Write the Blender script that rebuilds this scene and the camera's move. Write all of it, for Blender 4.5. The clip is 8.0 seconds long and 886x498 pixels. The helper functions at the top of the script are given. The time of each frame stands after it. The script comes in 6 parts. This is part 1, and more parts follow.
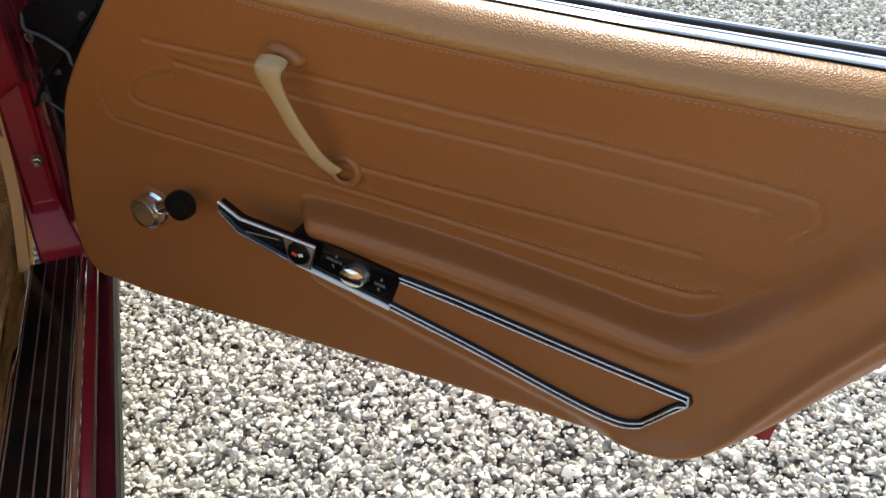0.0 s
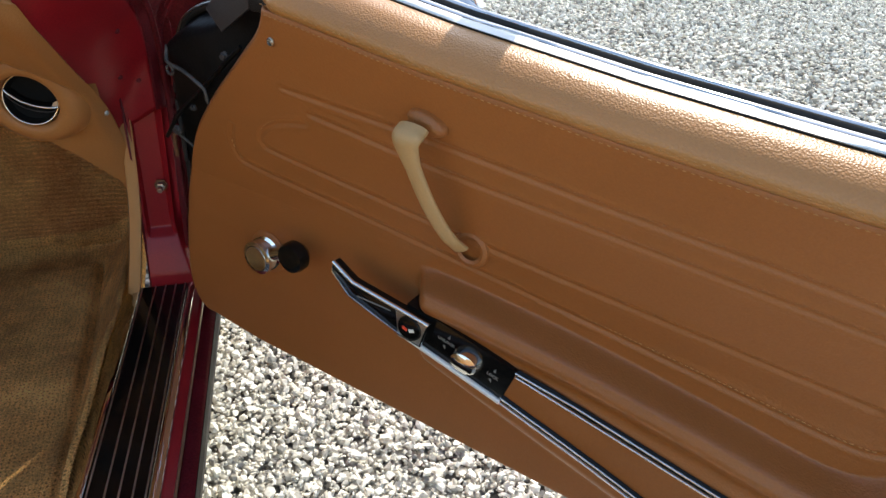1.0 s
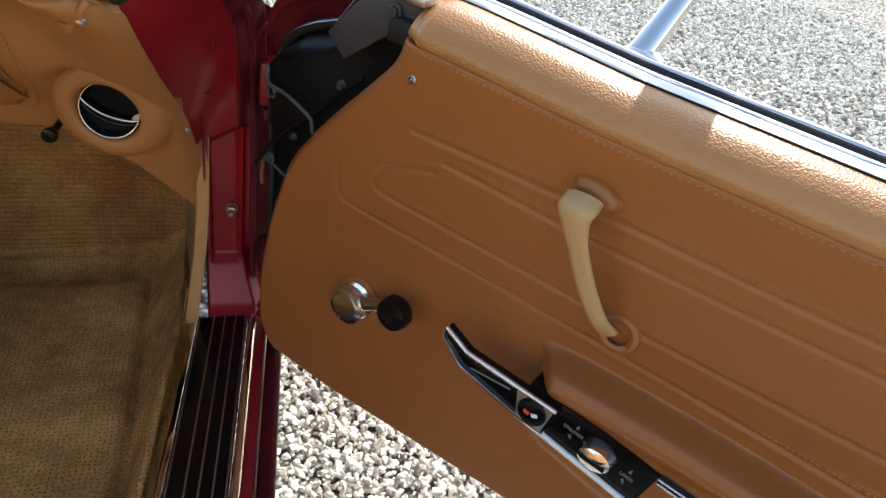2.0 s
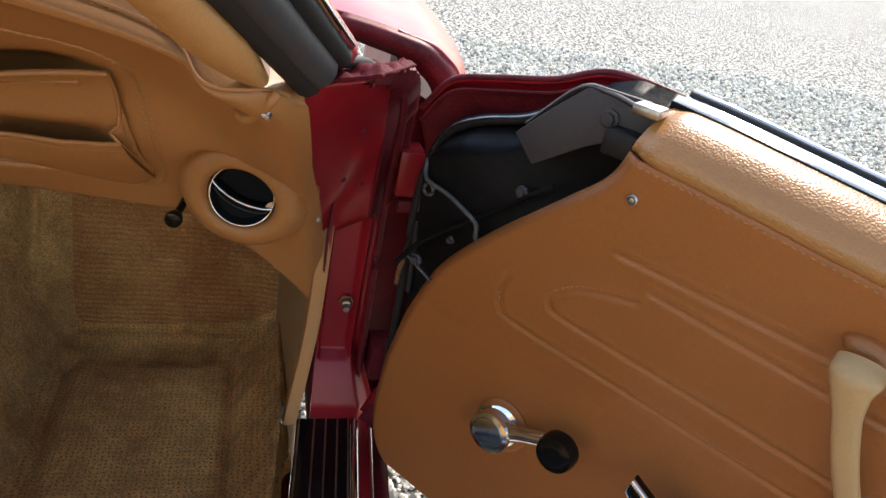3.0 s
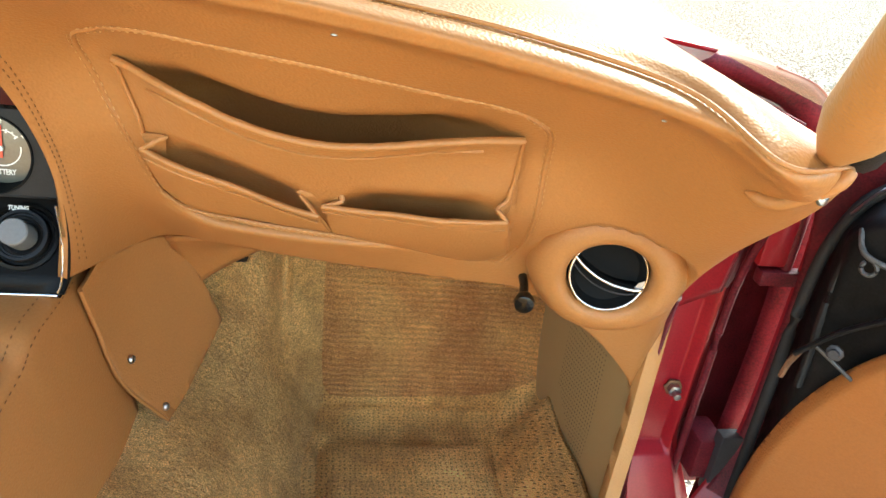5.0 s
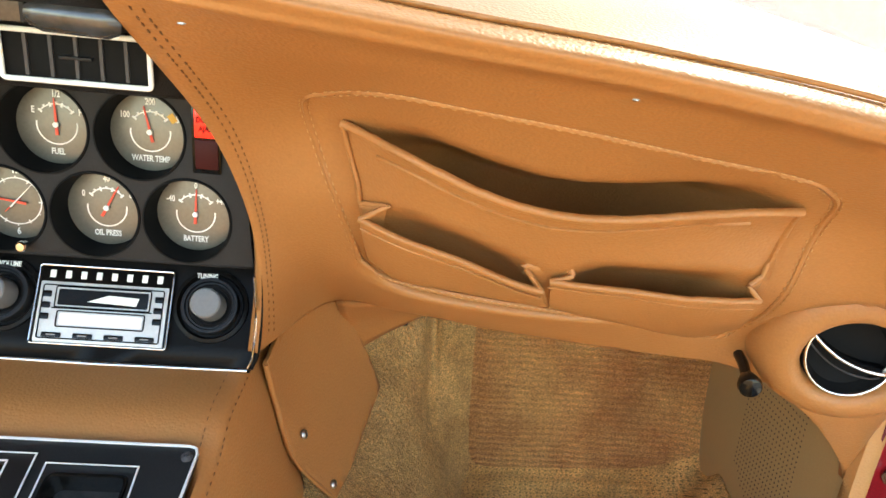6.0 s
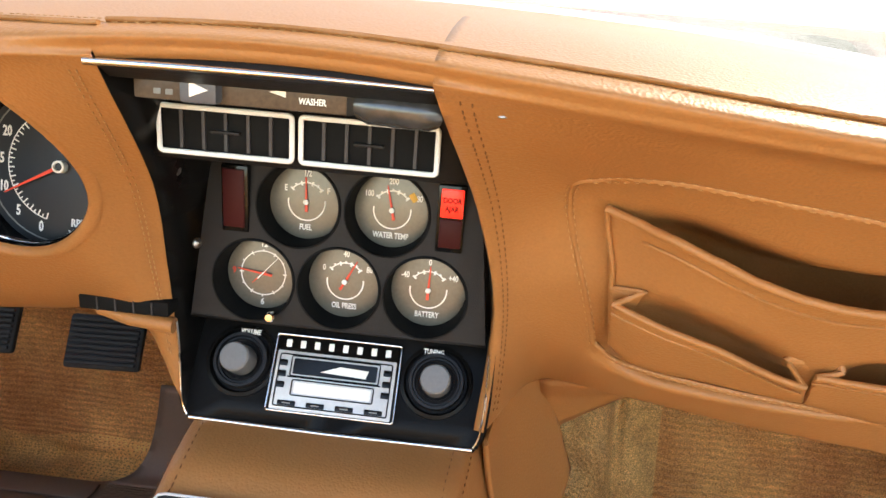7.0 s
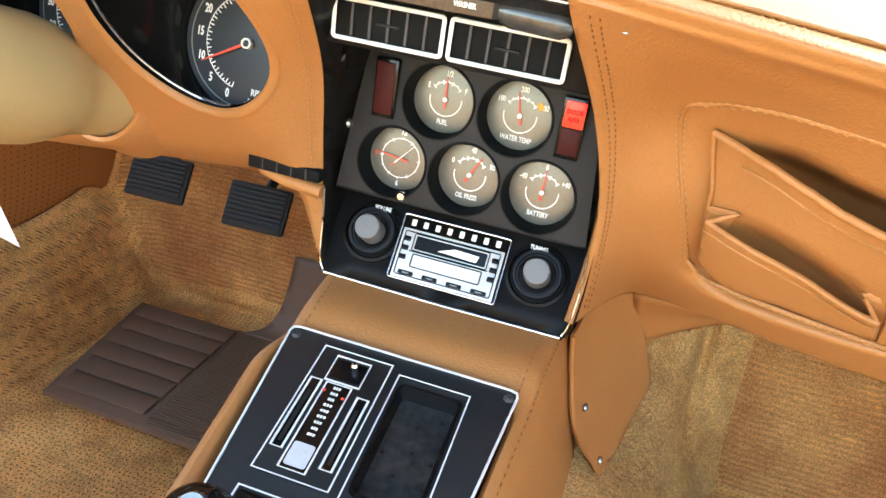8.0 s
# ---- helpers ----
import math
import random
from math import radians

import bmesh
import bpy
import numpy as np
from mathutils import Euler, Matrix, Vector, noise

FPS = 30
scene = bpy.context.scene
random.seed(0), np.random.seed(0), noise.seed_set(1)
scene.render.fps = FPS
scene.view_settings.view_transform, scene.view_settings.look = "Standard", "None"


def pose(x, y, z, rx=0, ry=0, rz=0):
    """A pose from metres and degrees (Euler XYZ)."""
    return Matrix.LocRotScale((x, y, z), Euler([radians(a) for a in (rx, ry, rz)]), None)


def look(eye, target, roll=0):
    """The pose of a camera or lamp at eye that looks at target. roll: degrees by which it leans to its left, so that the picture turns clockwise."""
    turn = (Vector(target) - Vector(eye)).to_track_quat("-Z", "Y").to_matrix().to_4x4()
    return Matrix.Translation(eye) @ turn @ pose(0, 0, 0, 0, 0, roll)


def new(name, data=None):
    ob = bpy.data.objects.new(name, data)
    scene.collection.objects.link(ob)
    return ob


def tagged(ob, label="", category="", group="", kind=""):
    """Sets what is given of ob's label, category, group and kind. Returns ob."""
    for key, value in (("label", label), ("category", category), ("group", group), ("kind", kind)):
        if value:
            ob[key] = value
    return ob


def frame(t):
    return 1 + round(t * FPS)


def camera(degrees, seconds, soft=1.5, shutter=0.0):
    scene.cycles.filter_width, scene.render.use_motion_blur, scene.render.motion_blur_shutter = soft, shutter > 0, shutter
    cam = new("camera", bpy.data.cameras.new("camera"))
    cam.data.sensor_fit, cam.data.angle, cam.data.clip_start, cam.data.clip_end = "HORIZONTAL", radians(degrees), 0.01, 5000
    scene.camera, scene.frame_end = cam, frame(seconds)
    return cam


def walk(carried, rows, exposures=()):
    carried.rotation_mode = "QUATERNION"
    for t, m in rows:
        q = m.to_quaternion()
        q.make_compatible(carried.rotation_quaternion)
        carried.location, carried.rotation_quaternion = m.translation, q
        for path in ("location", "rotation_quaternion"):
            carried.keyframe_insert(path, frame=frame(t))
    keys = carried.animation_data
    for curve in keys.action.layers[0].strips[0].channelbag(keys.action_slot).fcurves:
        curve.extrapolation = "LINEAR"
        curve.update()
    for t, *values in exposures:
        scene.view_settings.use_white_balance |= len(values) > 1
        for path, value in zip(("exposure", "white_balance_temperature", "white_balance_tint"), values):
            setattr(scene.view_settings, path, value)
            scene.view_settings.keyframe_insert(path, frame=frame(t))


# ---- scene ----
cam = camera(62.1, 8.0)
PATH = [
    (0, (0.833, -1.261, 1.031), (1.61, 0.243, -0.035), 0.9),
    (0.5, (0.841, -1.199, 1.04), (1.504, 0.353, -0.033), 2.3),
    (1, (0.838, -1.154, 1.046), (1.392, 0.481, 0.037), 3.7),
    (1.2, (0.837, -1.134, 1.047), (1.355, 0.522, 0.053), 4.6),
    (2.3, (0.673, -0.954, 1.039), (1.266, 0.675, 0.043), 9.9),
    (2.5, (0.641, -0.933, 1.038), (1.231, 0.708, 0.058), 10.4),
    (3, (0.602, -0.841, 1.026), (1.129, 0.88, 0.153), 11.2),
    (3.3, (0.584, -0.78, 1.02), (0.978, 0.98, 0.156), 11.4),
    (3.5, (0.574, -0.743, 1.015), (0.855, 1.022, 0.117), 11.0),
    (4, (0.508, -0.702, 0.992), (0.751, 1.05, 0.059), 10.4),
    (4.2, (0.465, -0.691, 0.985), (0.756, 1.059, 0.063), 10.5),
    (5.3, (0.298, -0.606, 0.967), (0.615, 1.182, 0.128), 7.2),
    (5.5, (0.273, -0.583, 0.962), (0.553, 1.213, 0.127), 7.2),
    (6, (0.219, -0.56, 0.961), (0.38, 1.275, 0.181), 6.0),
    (6.5, (0.158, -0.549, 0.959), (0.236, 1.315, 0.239), 4.9),
    (6.7, (0.141, -0.545, 0.959), (0.174, 1.331, 0.266), 4.7),
    (7, (0.119, -0.553, 0.964), (-0.022, 1.335, 0.318), 4.4),
    (7.5, (0.114, -0.584, 0.965), (-0.192, 1.27, 0.28), 5.9),
    (8, (0.137, -0.63, 0.966), (-0.285, 1.125, 0.107), 9.0),
]
walk(cam, [(t, look(eye, target, roll)) for t, eye, target, roll in PATH],
     [(0, 1.27, 7000, 8), (1.0, 1.38, 7000, 8), (2.5, 1.55, 7000, 11), (3.5, 1.95, 6950, 11), (4.0, 3.18, 6250, -8), (4.2, 3.45, 6400, -6), (5.5, 3.31, 7350, 3), (6.5, 3.25, 7400, 8), (7.0, 3.10, 7450, 11), (7.5, 3.02, 7350, 9), (8.0, 3.70, 6950, 5)])

# ---- light ----
import functools

world = bpy.data.worlds.new("sky")
scene.world = world
world.use_nodes = True
wn = world.node_tree.nodes
sky = wn.new("ShaderNodeTexSky")
sky.sky_type, sky.sun_disc = "NISHITA", False
SUN_AZ, SUN_EL = radians(40), radians(46)      # azimuth from +y towards +x
sky.dust_density, sky.air_density, sky.ozone_density = 0.9, 1.1, 0.3
sky.sun_elevation, sky.sun_rotation = SUN_EL, SUN_AZ
world.node_tree.links.new(sky.outputs[0], wn["Background"].inputs[0])
wn["Background"].inputs[1].default_value = 0.125
sun = new("sun", bpy.data.lights.new("sun", "SUN"))
sun.data.energy, sun.data.angle, sun.data.color = 2.1, radians(0.8), (1.0, 0.95, 0.88)
SUN_DIR = Vector((math.sin(SUN_AZ) * math.cos(SUN_EL), math.cos(SUN_AZ) * math.cos(SUN_EL), math.sin(SUN_EL)))
sun.matrix_world = look(SUN_DIR * 20, (0, 0, 0))


# ---- materials ----
def node_mat(name, color, rough=0.5, metal=0.0, spread=0.12, grain=400.0, bump=0.0, bump_scale=900.0, stains=3.0, coat=0.0, spec=0.5, kind="noise"):
    """Principled surface with colour variation at two scales and a fine relief."""
    m = bpy.data.materials.new(name)
    m.use_nodes = True
    nt = m.node_tree
    n, l = nt.nodes, nt.links
    b = n["Principled BSDF"]
    co = n.new("ShaderNodeTexCoord")
    big, fine = n.new("ShaderNodeTexNoise"), n.new("ShaderNodeTexNoise")
    big.inputs["Scale"].default_value, fine.inputs["Scale"].default_value = stains, grain
    big.inputs["Detail"].default_value, fine.inputs["Detail"].default_value = 6, 3
    l.new(co.outputs["Object"], big.inputs["Vector"])
    l.new(co.outputs["Object"], fine.inputs["Vector"])
    add = n.new("ShaderNodeMath")
    add.operation = "ADD"
    l.new(big.outputs[0], add.inputs[0])
    l.new(fine.outputs[0], add.inputs[1])
    mr = n.new("ShaderNodeMapRange")
    mr.inputs["From Min"].default_value, mr.inputs["From Max"].default_value = 0.6, 1.4
    mr.inputs["To Min"].default_value, mr.inputs["To Max"].default_value = 1 - spread, 1 + spread
    l.new(add.outputs[0], mr.inputs["Value"])
    mix = n.new("ShaderNodeVectorMath")
    mix.operation = "SCALE"
    mix.inputs[0].default_value = color
    l.new(mr.outputs[0], mix.inputs["Scale"])
    l.new(mix.outputs[0], b.inputs["Base Color"])
    b.inputs["Metallic"].default_value = metal
    rr = n.new("ShaderNodeMapRange")
    rr.inputs["To Min"].default_value, rr.inputs["To Max"].default_value = max(rough - 0.08, 0.02), min(rough + 0.08, 1)
    l.new(big.outputs[0], rr.inputs["Value"])
    l.new(rr.outputs[0], b.inputs["Roughness"])
    b.inputs["Coat Weight"].default_value = coat
    b.inputs["Coat Roughness"].default_value = 0.08
    b.inputs["Specular IOR Level"].default_value = spec
    if bump:
        if kind == "voronoi":
            tx = n.new("ShaderNodeTexVoronoi")
            tx.feature = "SMOOTH_F1"
        else:
            tx = n.new("ShaderNodeTexNoise")
            tx.inputs["Detail"].default_value = 4
        tx.inputs["Scale"].default_value = bump_scale
        l.new(co.outputs["Object"], tx.inputs["Vector"])
        bp = n.new("ShaderNodeBump")
        bp.inputs["Strength"].default_value, bp.inputs["Distance"].default_value = bump, 0.002
        l.new(tx.outputs[0], bp.inputs["Height"])
        l.new(bp.outputs[0], b.inputs["Normal"])
    return m


M_VINYL = node_mat("tan_vinyl", (0.366, 0.153, 0.0465), 0.45, spread=0.10, spec=0.4, bump=0.17, bump_scale=520, stains=4, kind="voronoi")
# door vinyl again, lighter: sun on the roll is put into its colour
M_ROLL = node_mat("sunlit_roll_vinyl", (0.41, 0.182, 0.052), 0.37, spread=0.09, bump=0.30, bump_scale=560, spec=0.7, stains=5, kind="voronoi")
# the dash's vinyl, darkened: shade on the door is put into the colour
M_SHADEVINYL = node_mat("shaded_vinyl", (0.318, 0.107, 0.0255), 0.42, spread=0.11, bump=0.20, bump_scale=480, spec=0.55, stains=3, kind="voronoi")
M_THREAD = node_mat("thread", (0.47, 0.25, 0.10), 0.8, bump=0.4, bump_scale=2000)
M_THREADDARK = node_mat("dark_thread", (0.20, 0.085, 0.028), 0.8, bump=0.4, bump_scale=2000)
M_STRAP = node_mat("strap_vinyl", (0.47, 0.29, 0.125), 0.42, spread=0.08, bump=0.2, bump_scale=600)
M_PILLARPAD = node_mat("pillar_vinyl", (0.47, 0.225, 0.075), 0.5, spread=0.05, bump=0.25, bump_scale=500, kind="voronoi")
M_KICK = node_mat("kick_plastic", (0.36, 0.215, 0.085), 0.55, spread=0.06, bump=0.2, bump_scale=700)
M_COLUMN = node_mat("column_plastic", (0.44, 0.30, 0.13), 0.4, spread=0.04, bump=0.1, bump_scale=500)
M_RED = node_mat("red_paint", (0.29, 0.011, 0.017), 0.34, spread=0.25, bump=0.06, bump_scale=60, coat=0.12, spec=0.35, stains=9)
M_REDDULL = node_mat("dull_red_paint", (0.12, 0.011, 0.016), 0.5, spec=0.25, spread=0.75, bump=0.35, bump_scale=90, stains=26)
# darker copy of the dull red; shade at the pillar base is in its colour
M_MAROONSHADE = node_mat("maroon_and_shaded_red", (0.085, 0.006, 0.010), 0.65, spec=0.08, spread=0.5, bump=0.4, bump_scale=140, stains=20)
M_BLACK = node_mat("black_plastic", (0.0105, 0.0092, 0.0088), 0.5, spec=0.27, spread=0.25, bump=0.25, bump_scale=1200)
M_VOID = node_mat("matt_black", (0.005, 0.005, 0.005), 0.75, spread=0.2, spec=0.15)
M_GLOSS = node_mat("gloss_black", (0.006, 0.0055, 0.005), 0.12, spread=0.2, spec=0.24, stains=20)
M_DOORBLACK = node_mat("black_door_shell", (0.0075, 0.0070, 0.0070), 0.45, spread=0.6, spec=0.11, bump=0.45, bump_scale=70, stains=18)
M_SATIN = node_mat("satin_black_fascia", (0.007, 0.0065, 0.006), 0.3, spread=0.3, spec=0.08, stains=18)
# brown base colour: the tan dash mirrored in the gloss is painted in
M_SWITCH = node_mat("brown_switch_plate", (0.085, 0.062, 0.045), 0.25, spread=0.3, spec=0.3, stains=30)
M_SLIDE = node_mat("blue_grey_plastic", (0.075, 0.082, 0.095), 0.4, spread=0.15)
M_RUBBER = node_mat("rubber", (0.016, 0.0145, 0.0135), 0.65, spec=0.3, spread=0.3, bump=0.2, bump_scale=500)
# near-white, hardly metallic: bright sky reflected in the trim is put into the colour
M_BRIGHT = node_mat("bright_trim", (0.86, 0.86, 0.84), 0.4, 0.25, spread=0.06, stains=30)
M_TRAY = node_mat("dusty_gloss_black", (0.036, 0.035, 0.034), 0.16, spread=0.6, stains=18, grain=120, spec=0.7)
M_PLATE = node_mat("grained_plate", (0.014, 0.0148, 0.0155), 0.38, spread=0.25, bump=0.14, bump_scale=900, spec=0.42)
M_GREYPLATE = node_mat("grey_plate", (0.035, 0.031, 0.032), 0.6, spread=0.3, bump=0.2, bump_scale=90, stains=20)
M_WIRE = node_mat("dull_grey_wire", (0.075, 0.070, 0.066), 0.6, spread=0.5, spec=0.3, stains=60)
M_CHROME = node_mat("chrome", (0.75, 0.75, 0.74), 0.1, 1.0, spread=0.06, stains=30)
M_STEEL = node_mat("steel", (0.42, 0.40, 0.38), 0.35, 1.0, spread=0.2, stains=40)
M_WHITEPL = node_mat("white_plastic", (0.78, 0.77, 0.73), 0.5, spread=0.05)
M_DIAL = node_mat("dial_grey", (0.175, 0.158, 0.122), 0.34, 0.35, spread=0.16, stains=40)
M_DIALDARK = node_mat("dial_black", (0.012, 0.014, 0.016), 0.4, spread=0.1)
M_PRINT = node_mat("white_print", (0.86, 0.84, 0.76), 0.6, spread=0.05)
M_PRINTDIM = node_mat("dim_print", (0.20, 0.195, 0.18), 0.6, spread=0.05)
M_NEEDLE = node_mat("red_needle", (0.75, 0.07, 0.03), 0.5, spread=0.05)
M_AMBER = node_mat("amber_print", (0.7, 0.38, 0.05), 0.6, spread=0.05)
M_DARKRED = node_mat("dark_red_lens", (0.05, 0.008, 0.008), 0.5, spec=0.15, spread=0.1)
M_MAT = node_mat("brown_rubber_mat", (0.12, 0.075, 0.048), 0.55, spread=0.15, bump=0.15, bump_scale=500)
M_RUST = node_mat("rust", (0.16, 0.07, 0.03), 0.85, spread=0.5, bump=0.5, bump_scale=300, stains=60)
M_SMOKE = node_mat("silver_face", (0.58, 0.57, 0.55), 0.4, 0.15, spread=0.1, stains=40)
M_PALE = node_mat("pale_tan", (0.55, 0.36, 0.19), 0.5, spread=0.06, bump=0.1, bump_scale=400)


def lamp_mat(name, color, strength):
    m = node_mat(name, color, 0.3)
    b = m.node_tree.nodes["Principled BSDF"]
    b.inputs["Emission Color"].default_value = (*color, 1)
    b.inputs["Emission Strength"].default_value = strength
    return m


M_WARN = lamp_mat("lit_red_lens", (0.9, 0.02, 0.012), 0.22)


def carpet_mat(name, a, c, pitch, rows, pits=True):
    """Loop pile: tufts at the given pitch; rows: tufts lie in ribs, else in a loose grid with pits."""
    m = node_mat(name, a, 0.95, spread=0.3, grain=260, stains=7, spec=0.1)
    nt = m.node_tree
    n, l = nt.nodes, nt.links
    b = n["Principled BSDF"]
    co = n.new("ShaderNodeTexCoord")

    def noise(scale, detail, rough=0.5):
        t = n.new("ShaderNodeTexNoise")
        t.inputs["Scale"].default_value, t.inputs["Detail"].default_value, t.inputs["Roughness"].default_value = scale, detail, rough
        l.new(co.outputs["Object"], t.inputs["Vector"])
        return t.outputs[0]

    def span(src, f0, f1, t0, t1):
        r = n.new("ShaderNodeMapRange")
        for k, v in zip(("From Min", "From Max", "To Min", "To Max"), (f0, f1, t0, t1)):
            r.inputs[k].default_value = v
        l.new(src, r.inputs["Value"])
        return r.outputs[0]

    def mul(p, q, op="MULTIPLY"):
        t = n.new("ShaderNodeMath")
        t.operation = op
        l.new(p, t.inputs[0])
        l.new(q, t.inputs[1])
        return t.outputs[0]
    mp = n.new("ShaderNodeMapping")
    mp.inputs["Scale"].default_value = (pitch, pitch, pitch * 1.15) if not rows else (pitch * 0.75, pitch * 0.6, pitch)
    l.new(co.outputs["Object"], mp.inputs["Vector"])
    vo = n.new("ShaderNodeTexVoronoi")
    vo.voronoi_dimensions = "2D"
    vo.inputs["Scale"].default_value, vo.inputs["Randomness"].default_value = 1.0, 0.42
    se, ad, cb = n.new("ShaderNodeSeparateXYZ"), n.new("ShaderNodeMath"), n.new("ShaderNodeCombineXYZ")
    l.new(mp.outputs[0], se.inputs[0])
    l.new(se.outputs["Y"], ad.inputs[0])
    l.new(se.outputs["Z"], ad.inputs[1])
    l.new(se.outputs["X"], cb.inputs["X"])
    l.new(ad.outputs[0], cb.inputs["Y"])
    l.new(cb.outputs[0], vo.inputs["Vector"])
    fuzz, patch, wear, lie = noise(620, 5, 0.65), noise(26, 5, 0.6), noise(8, 8, 0.65), noise(3.5, 3)
    tuft = span(vo.outputs["Distance"], 0.03, 0.26, 0.0, 1.0) if pits else span(noise(170, 4, 0.6), 0.3, 0.7, 0.2, 1.0)
    if rows:
        sep = n.new("ShaderNodeSeparateXYZ")
        l.new(mp.outputs[0], sep.inputs[0])
        ph = n.new("ShaderNodeMath")
        ph.operation = "MULTIPLY"
        ph.inputs[1].default_value = 6.283
        wob = n.new("ShaderNodeMath")
        wob.operation = "MULTIPLY_ADD"
        wob.inputs[1].default_value = 0.9
        l.new(noise(34, 3), wob.inputs[0])
        l.new(sep.outputs["Z"], wob.inputs[2])
        l.new(wob.outputs[0], ph.inputs[0])
        si = n.new("ShaderNodeMath")
        si.operation = "SINE"
        l.new(ph.outputs[0], si.inputs[0])
        tuft = mul(span(si.outputs[0], -1, 1, 0.25, 1.0), span(tuft, 0, 1, 0.15, 1.0))
    # worn patches where the tufts are rubbed flat
    flat = span(patch, 0.36, 0.58, 0.45, 1.0)
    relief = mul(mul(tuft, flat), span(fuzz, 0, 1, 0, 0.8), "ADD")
    bp = n.new("ShaderNodeBump")
    bp.inputs["Strength"].default_value, bp.inputs["Distance"].default_value = 1.0, 0.006
    l.new(relief, bp.inputs["Height"])
    l.new(bp.outputs[0], b.inputs["Normal"])
    cr = n.new("ShaderNodeValToRGB")
    cr.color_ramp.elements[0].position, cr.color_ramp.elements[1].position = 0.36, 0.64
    cr.color_ramp.elements[0].color, cr.color_ramp.elements[1].color = (*c, 1), (*a, 1)
    l.new(wear, cr.inputs[0])
    # shade in the pits between loops, put into the colour, lost where worn
    pit_shade = span(mul(span(tuft, 0, 0.8, 1, 0), span(patch, 0.34, 0.56, 0.25, 0.75)), 0, 1, 1.06, 0.10)
    # base colour also darkens with low relief, as shade between tufts would
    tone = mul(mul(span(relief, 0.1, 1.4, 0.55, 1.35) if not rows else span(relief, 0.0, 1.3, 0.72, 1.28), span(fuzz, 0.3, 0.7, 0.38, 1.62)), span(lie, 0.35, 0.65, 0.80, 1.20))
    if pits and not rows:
        tone = mul(tone, pit_shade)
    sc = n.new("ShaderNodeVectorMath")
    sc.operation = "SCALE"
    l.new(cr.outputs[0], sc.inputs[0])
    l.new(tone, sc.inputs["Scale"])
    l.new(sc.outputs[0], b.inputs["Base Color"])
    b.inputs["Sheen Weight"].default_value = 0.04
    return m


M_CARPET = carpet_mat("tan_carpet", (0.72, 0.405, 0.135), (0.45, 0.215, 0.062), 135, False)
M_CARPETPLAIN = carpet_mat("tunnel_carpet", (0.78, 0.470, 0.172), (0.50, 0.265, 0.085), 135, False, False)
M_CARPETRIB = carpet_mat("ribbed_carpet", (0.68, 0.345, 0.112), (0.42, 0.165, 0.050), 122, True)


def stone_mat():
    m = node_mat("limestone_gravel", (0.55, 0.53, 0.50), 0.85, spread=0.12, grain=200, bump=0.4, bump_scale=160)
    nt = m.node_tree
    n, l = nt.nodes, nt.links
    b = n["Principled BSDF"]
    geo = n.new("ShaderNodeNewGeometry")
    cr = n.new("ShaderNodeValToRGB")
    e = cr.color_ramp.elements
    e[0].color, e[1].color = (0.24, 0.228, 0.195, 1), (0.90, 0.865, 0.765, 1)
    mid = cr.color_ramp.elements.new(0.35)
    mid.color = (0.72, 0.69, 0.60, 1)
    l.new(geo.outputs["Random Per Island"], cr.inputs[0])
    no = n.new("ShaderNodeTexNoise")
    no.inputs["Scale"].default_value, no.inputs["Detail"].default_value = 70, 6
    mr = n.new("ShaderNodeMapRange")
    mr.inputs["To Min"].default_value, mr.inputs["To Max"].default_value = 0.7, 1.3
    l.new(no.outputs[0], mr.inputs["Value"])
    sc = n.new("ShaderNodeVectorMath")
    sc.operation = "SCALE"
    l.new(cr.outputs[0], sc.inputs[0])
    l.new(mr.outputs[0], sc.inputs["Scale"])
    l.new(sc.outputs[0], b.inputs["Base Color"])
    return m


M_STONE = stone_mat()


def ground_mat():
    m = node_mat("gravel_bed", (0.4, 0.39, 0.37), 0.9)
    nt = m.node_tree
    n, l = nt.nodes, nt.links
    b = n["Principled BSDF"]
    co = n.new("ShaderNodeTexCoord")
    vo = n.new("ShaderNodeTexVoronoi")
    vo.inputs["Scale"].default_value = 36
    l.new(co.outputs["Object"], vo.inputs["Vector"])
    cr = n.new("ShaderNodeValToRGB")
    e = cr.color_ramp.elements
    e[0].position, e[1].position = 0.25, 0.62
    # near-black between the stones: shade of the gaps put into the bed's colour
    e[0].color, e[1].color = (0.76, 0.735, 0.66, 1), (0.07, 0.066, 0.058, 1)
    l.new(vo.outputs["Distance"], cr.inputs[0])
    l.new(cr.outputs[0], b.inputs["Base Color"])
    bp = n.new("ShaderNodeBump")
    bp.invert = True
    bp.inputs["Strength"].default_value, bp.inputs["Distance"].default_value = 1.0, 0.02
    l.new(vo.outputs["Distance"], bp.inputs["Height"])
    l.new(bp.outputs[0], b.inputs["Normal"])
    return m


M_GROUND = ground_mat()


def glass_mat():
    """Tinted laminated windscreen glass, darkened further to dim the sun on the dash."""
    m = bpy.data.materials.new("tinted_glass")
    m.use_nodes = True
    n, l = m.node_tree.nodes, m.node_tree.links
    n.remove(n["Principled BSDF"])
    tr, gl, mx, fr = n.new("ShaderNodeBsdfTransparent"), n.new("ShaderNodeBsdfGlossy"), n.new("ShaderNodeMixShader"), n.new("ShaderNodeFresnel")
    tr.inputs[0].default_value = (0.36, 0.377, 0.367, 1)
    gl.inputs["Roughness"].default_value = 0.02
    l.new(fr.outputs[0], mx.inputs[0])
    l.new(tr.outputs[0], mx.inputs[1])
    l.new(gl.outputs[0], mx.inputs[2])
    l.new(mx.outputs[0], n["Material Output"].inputs["Surface"])
    return m


M_GLASS = glass_mat()


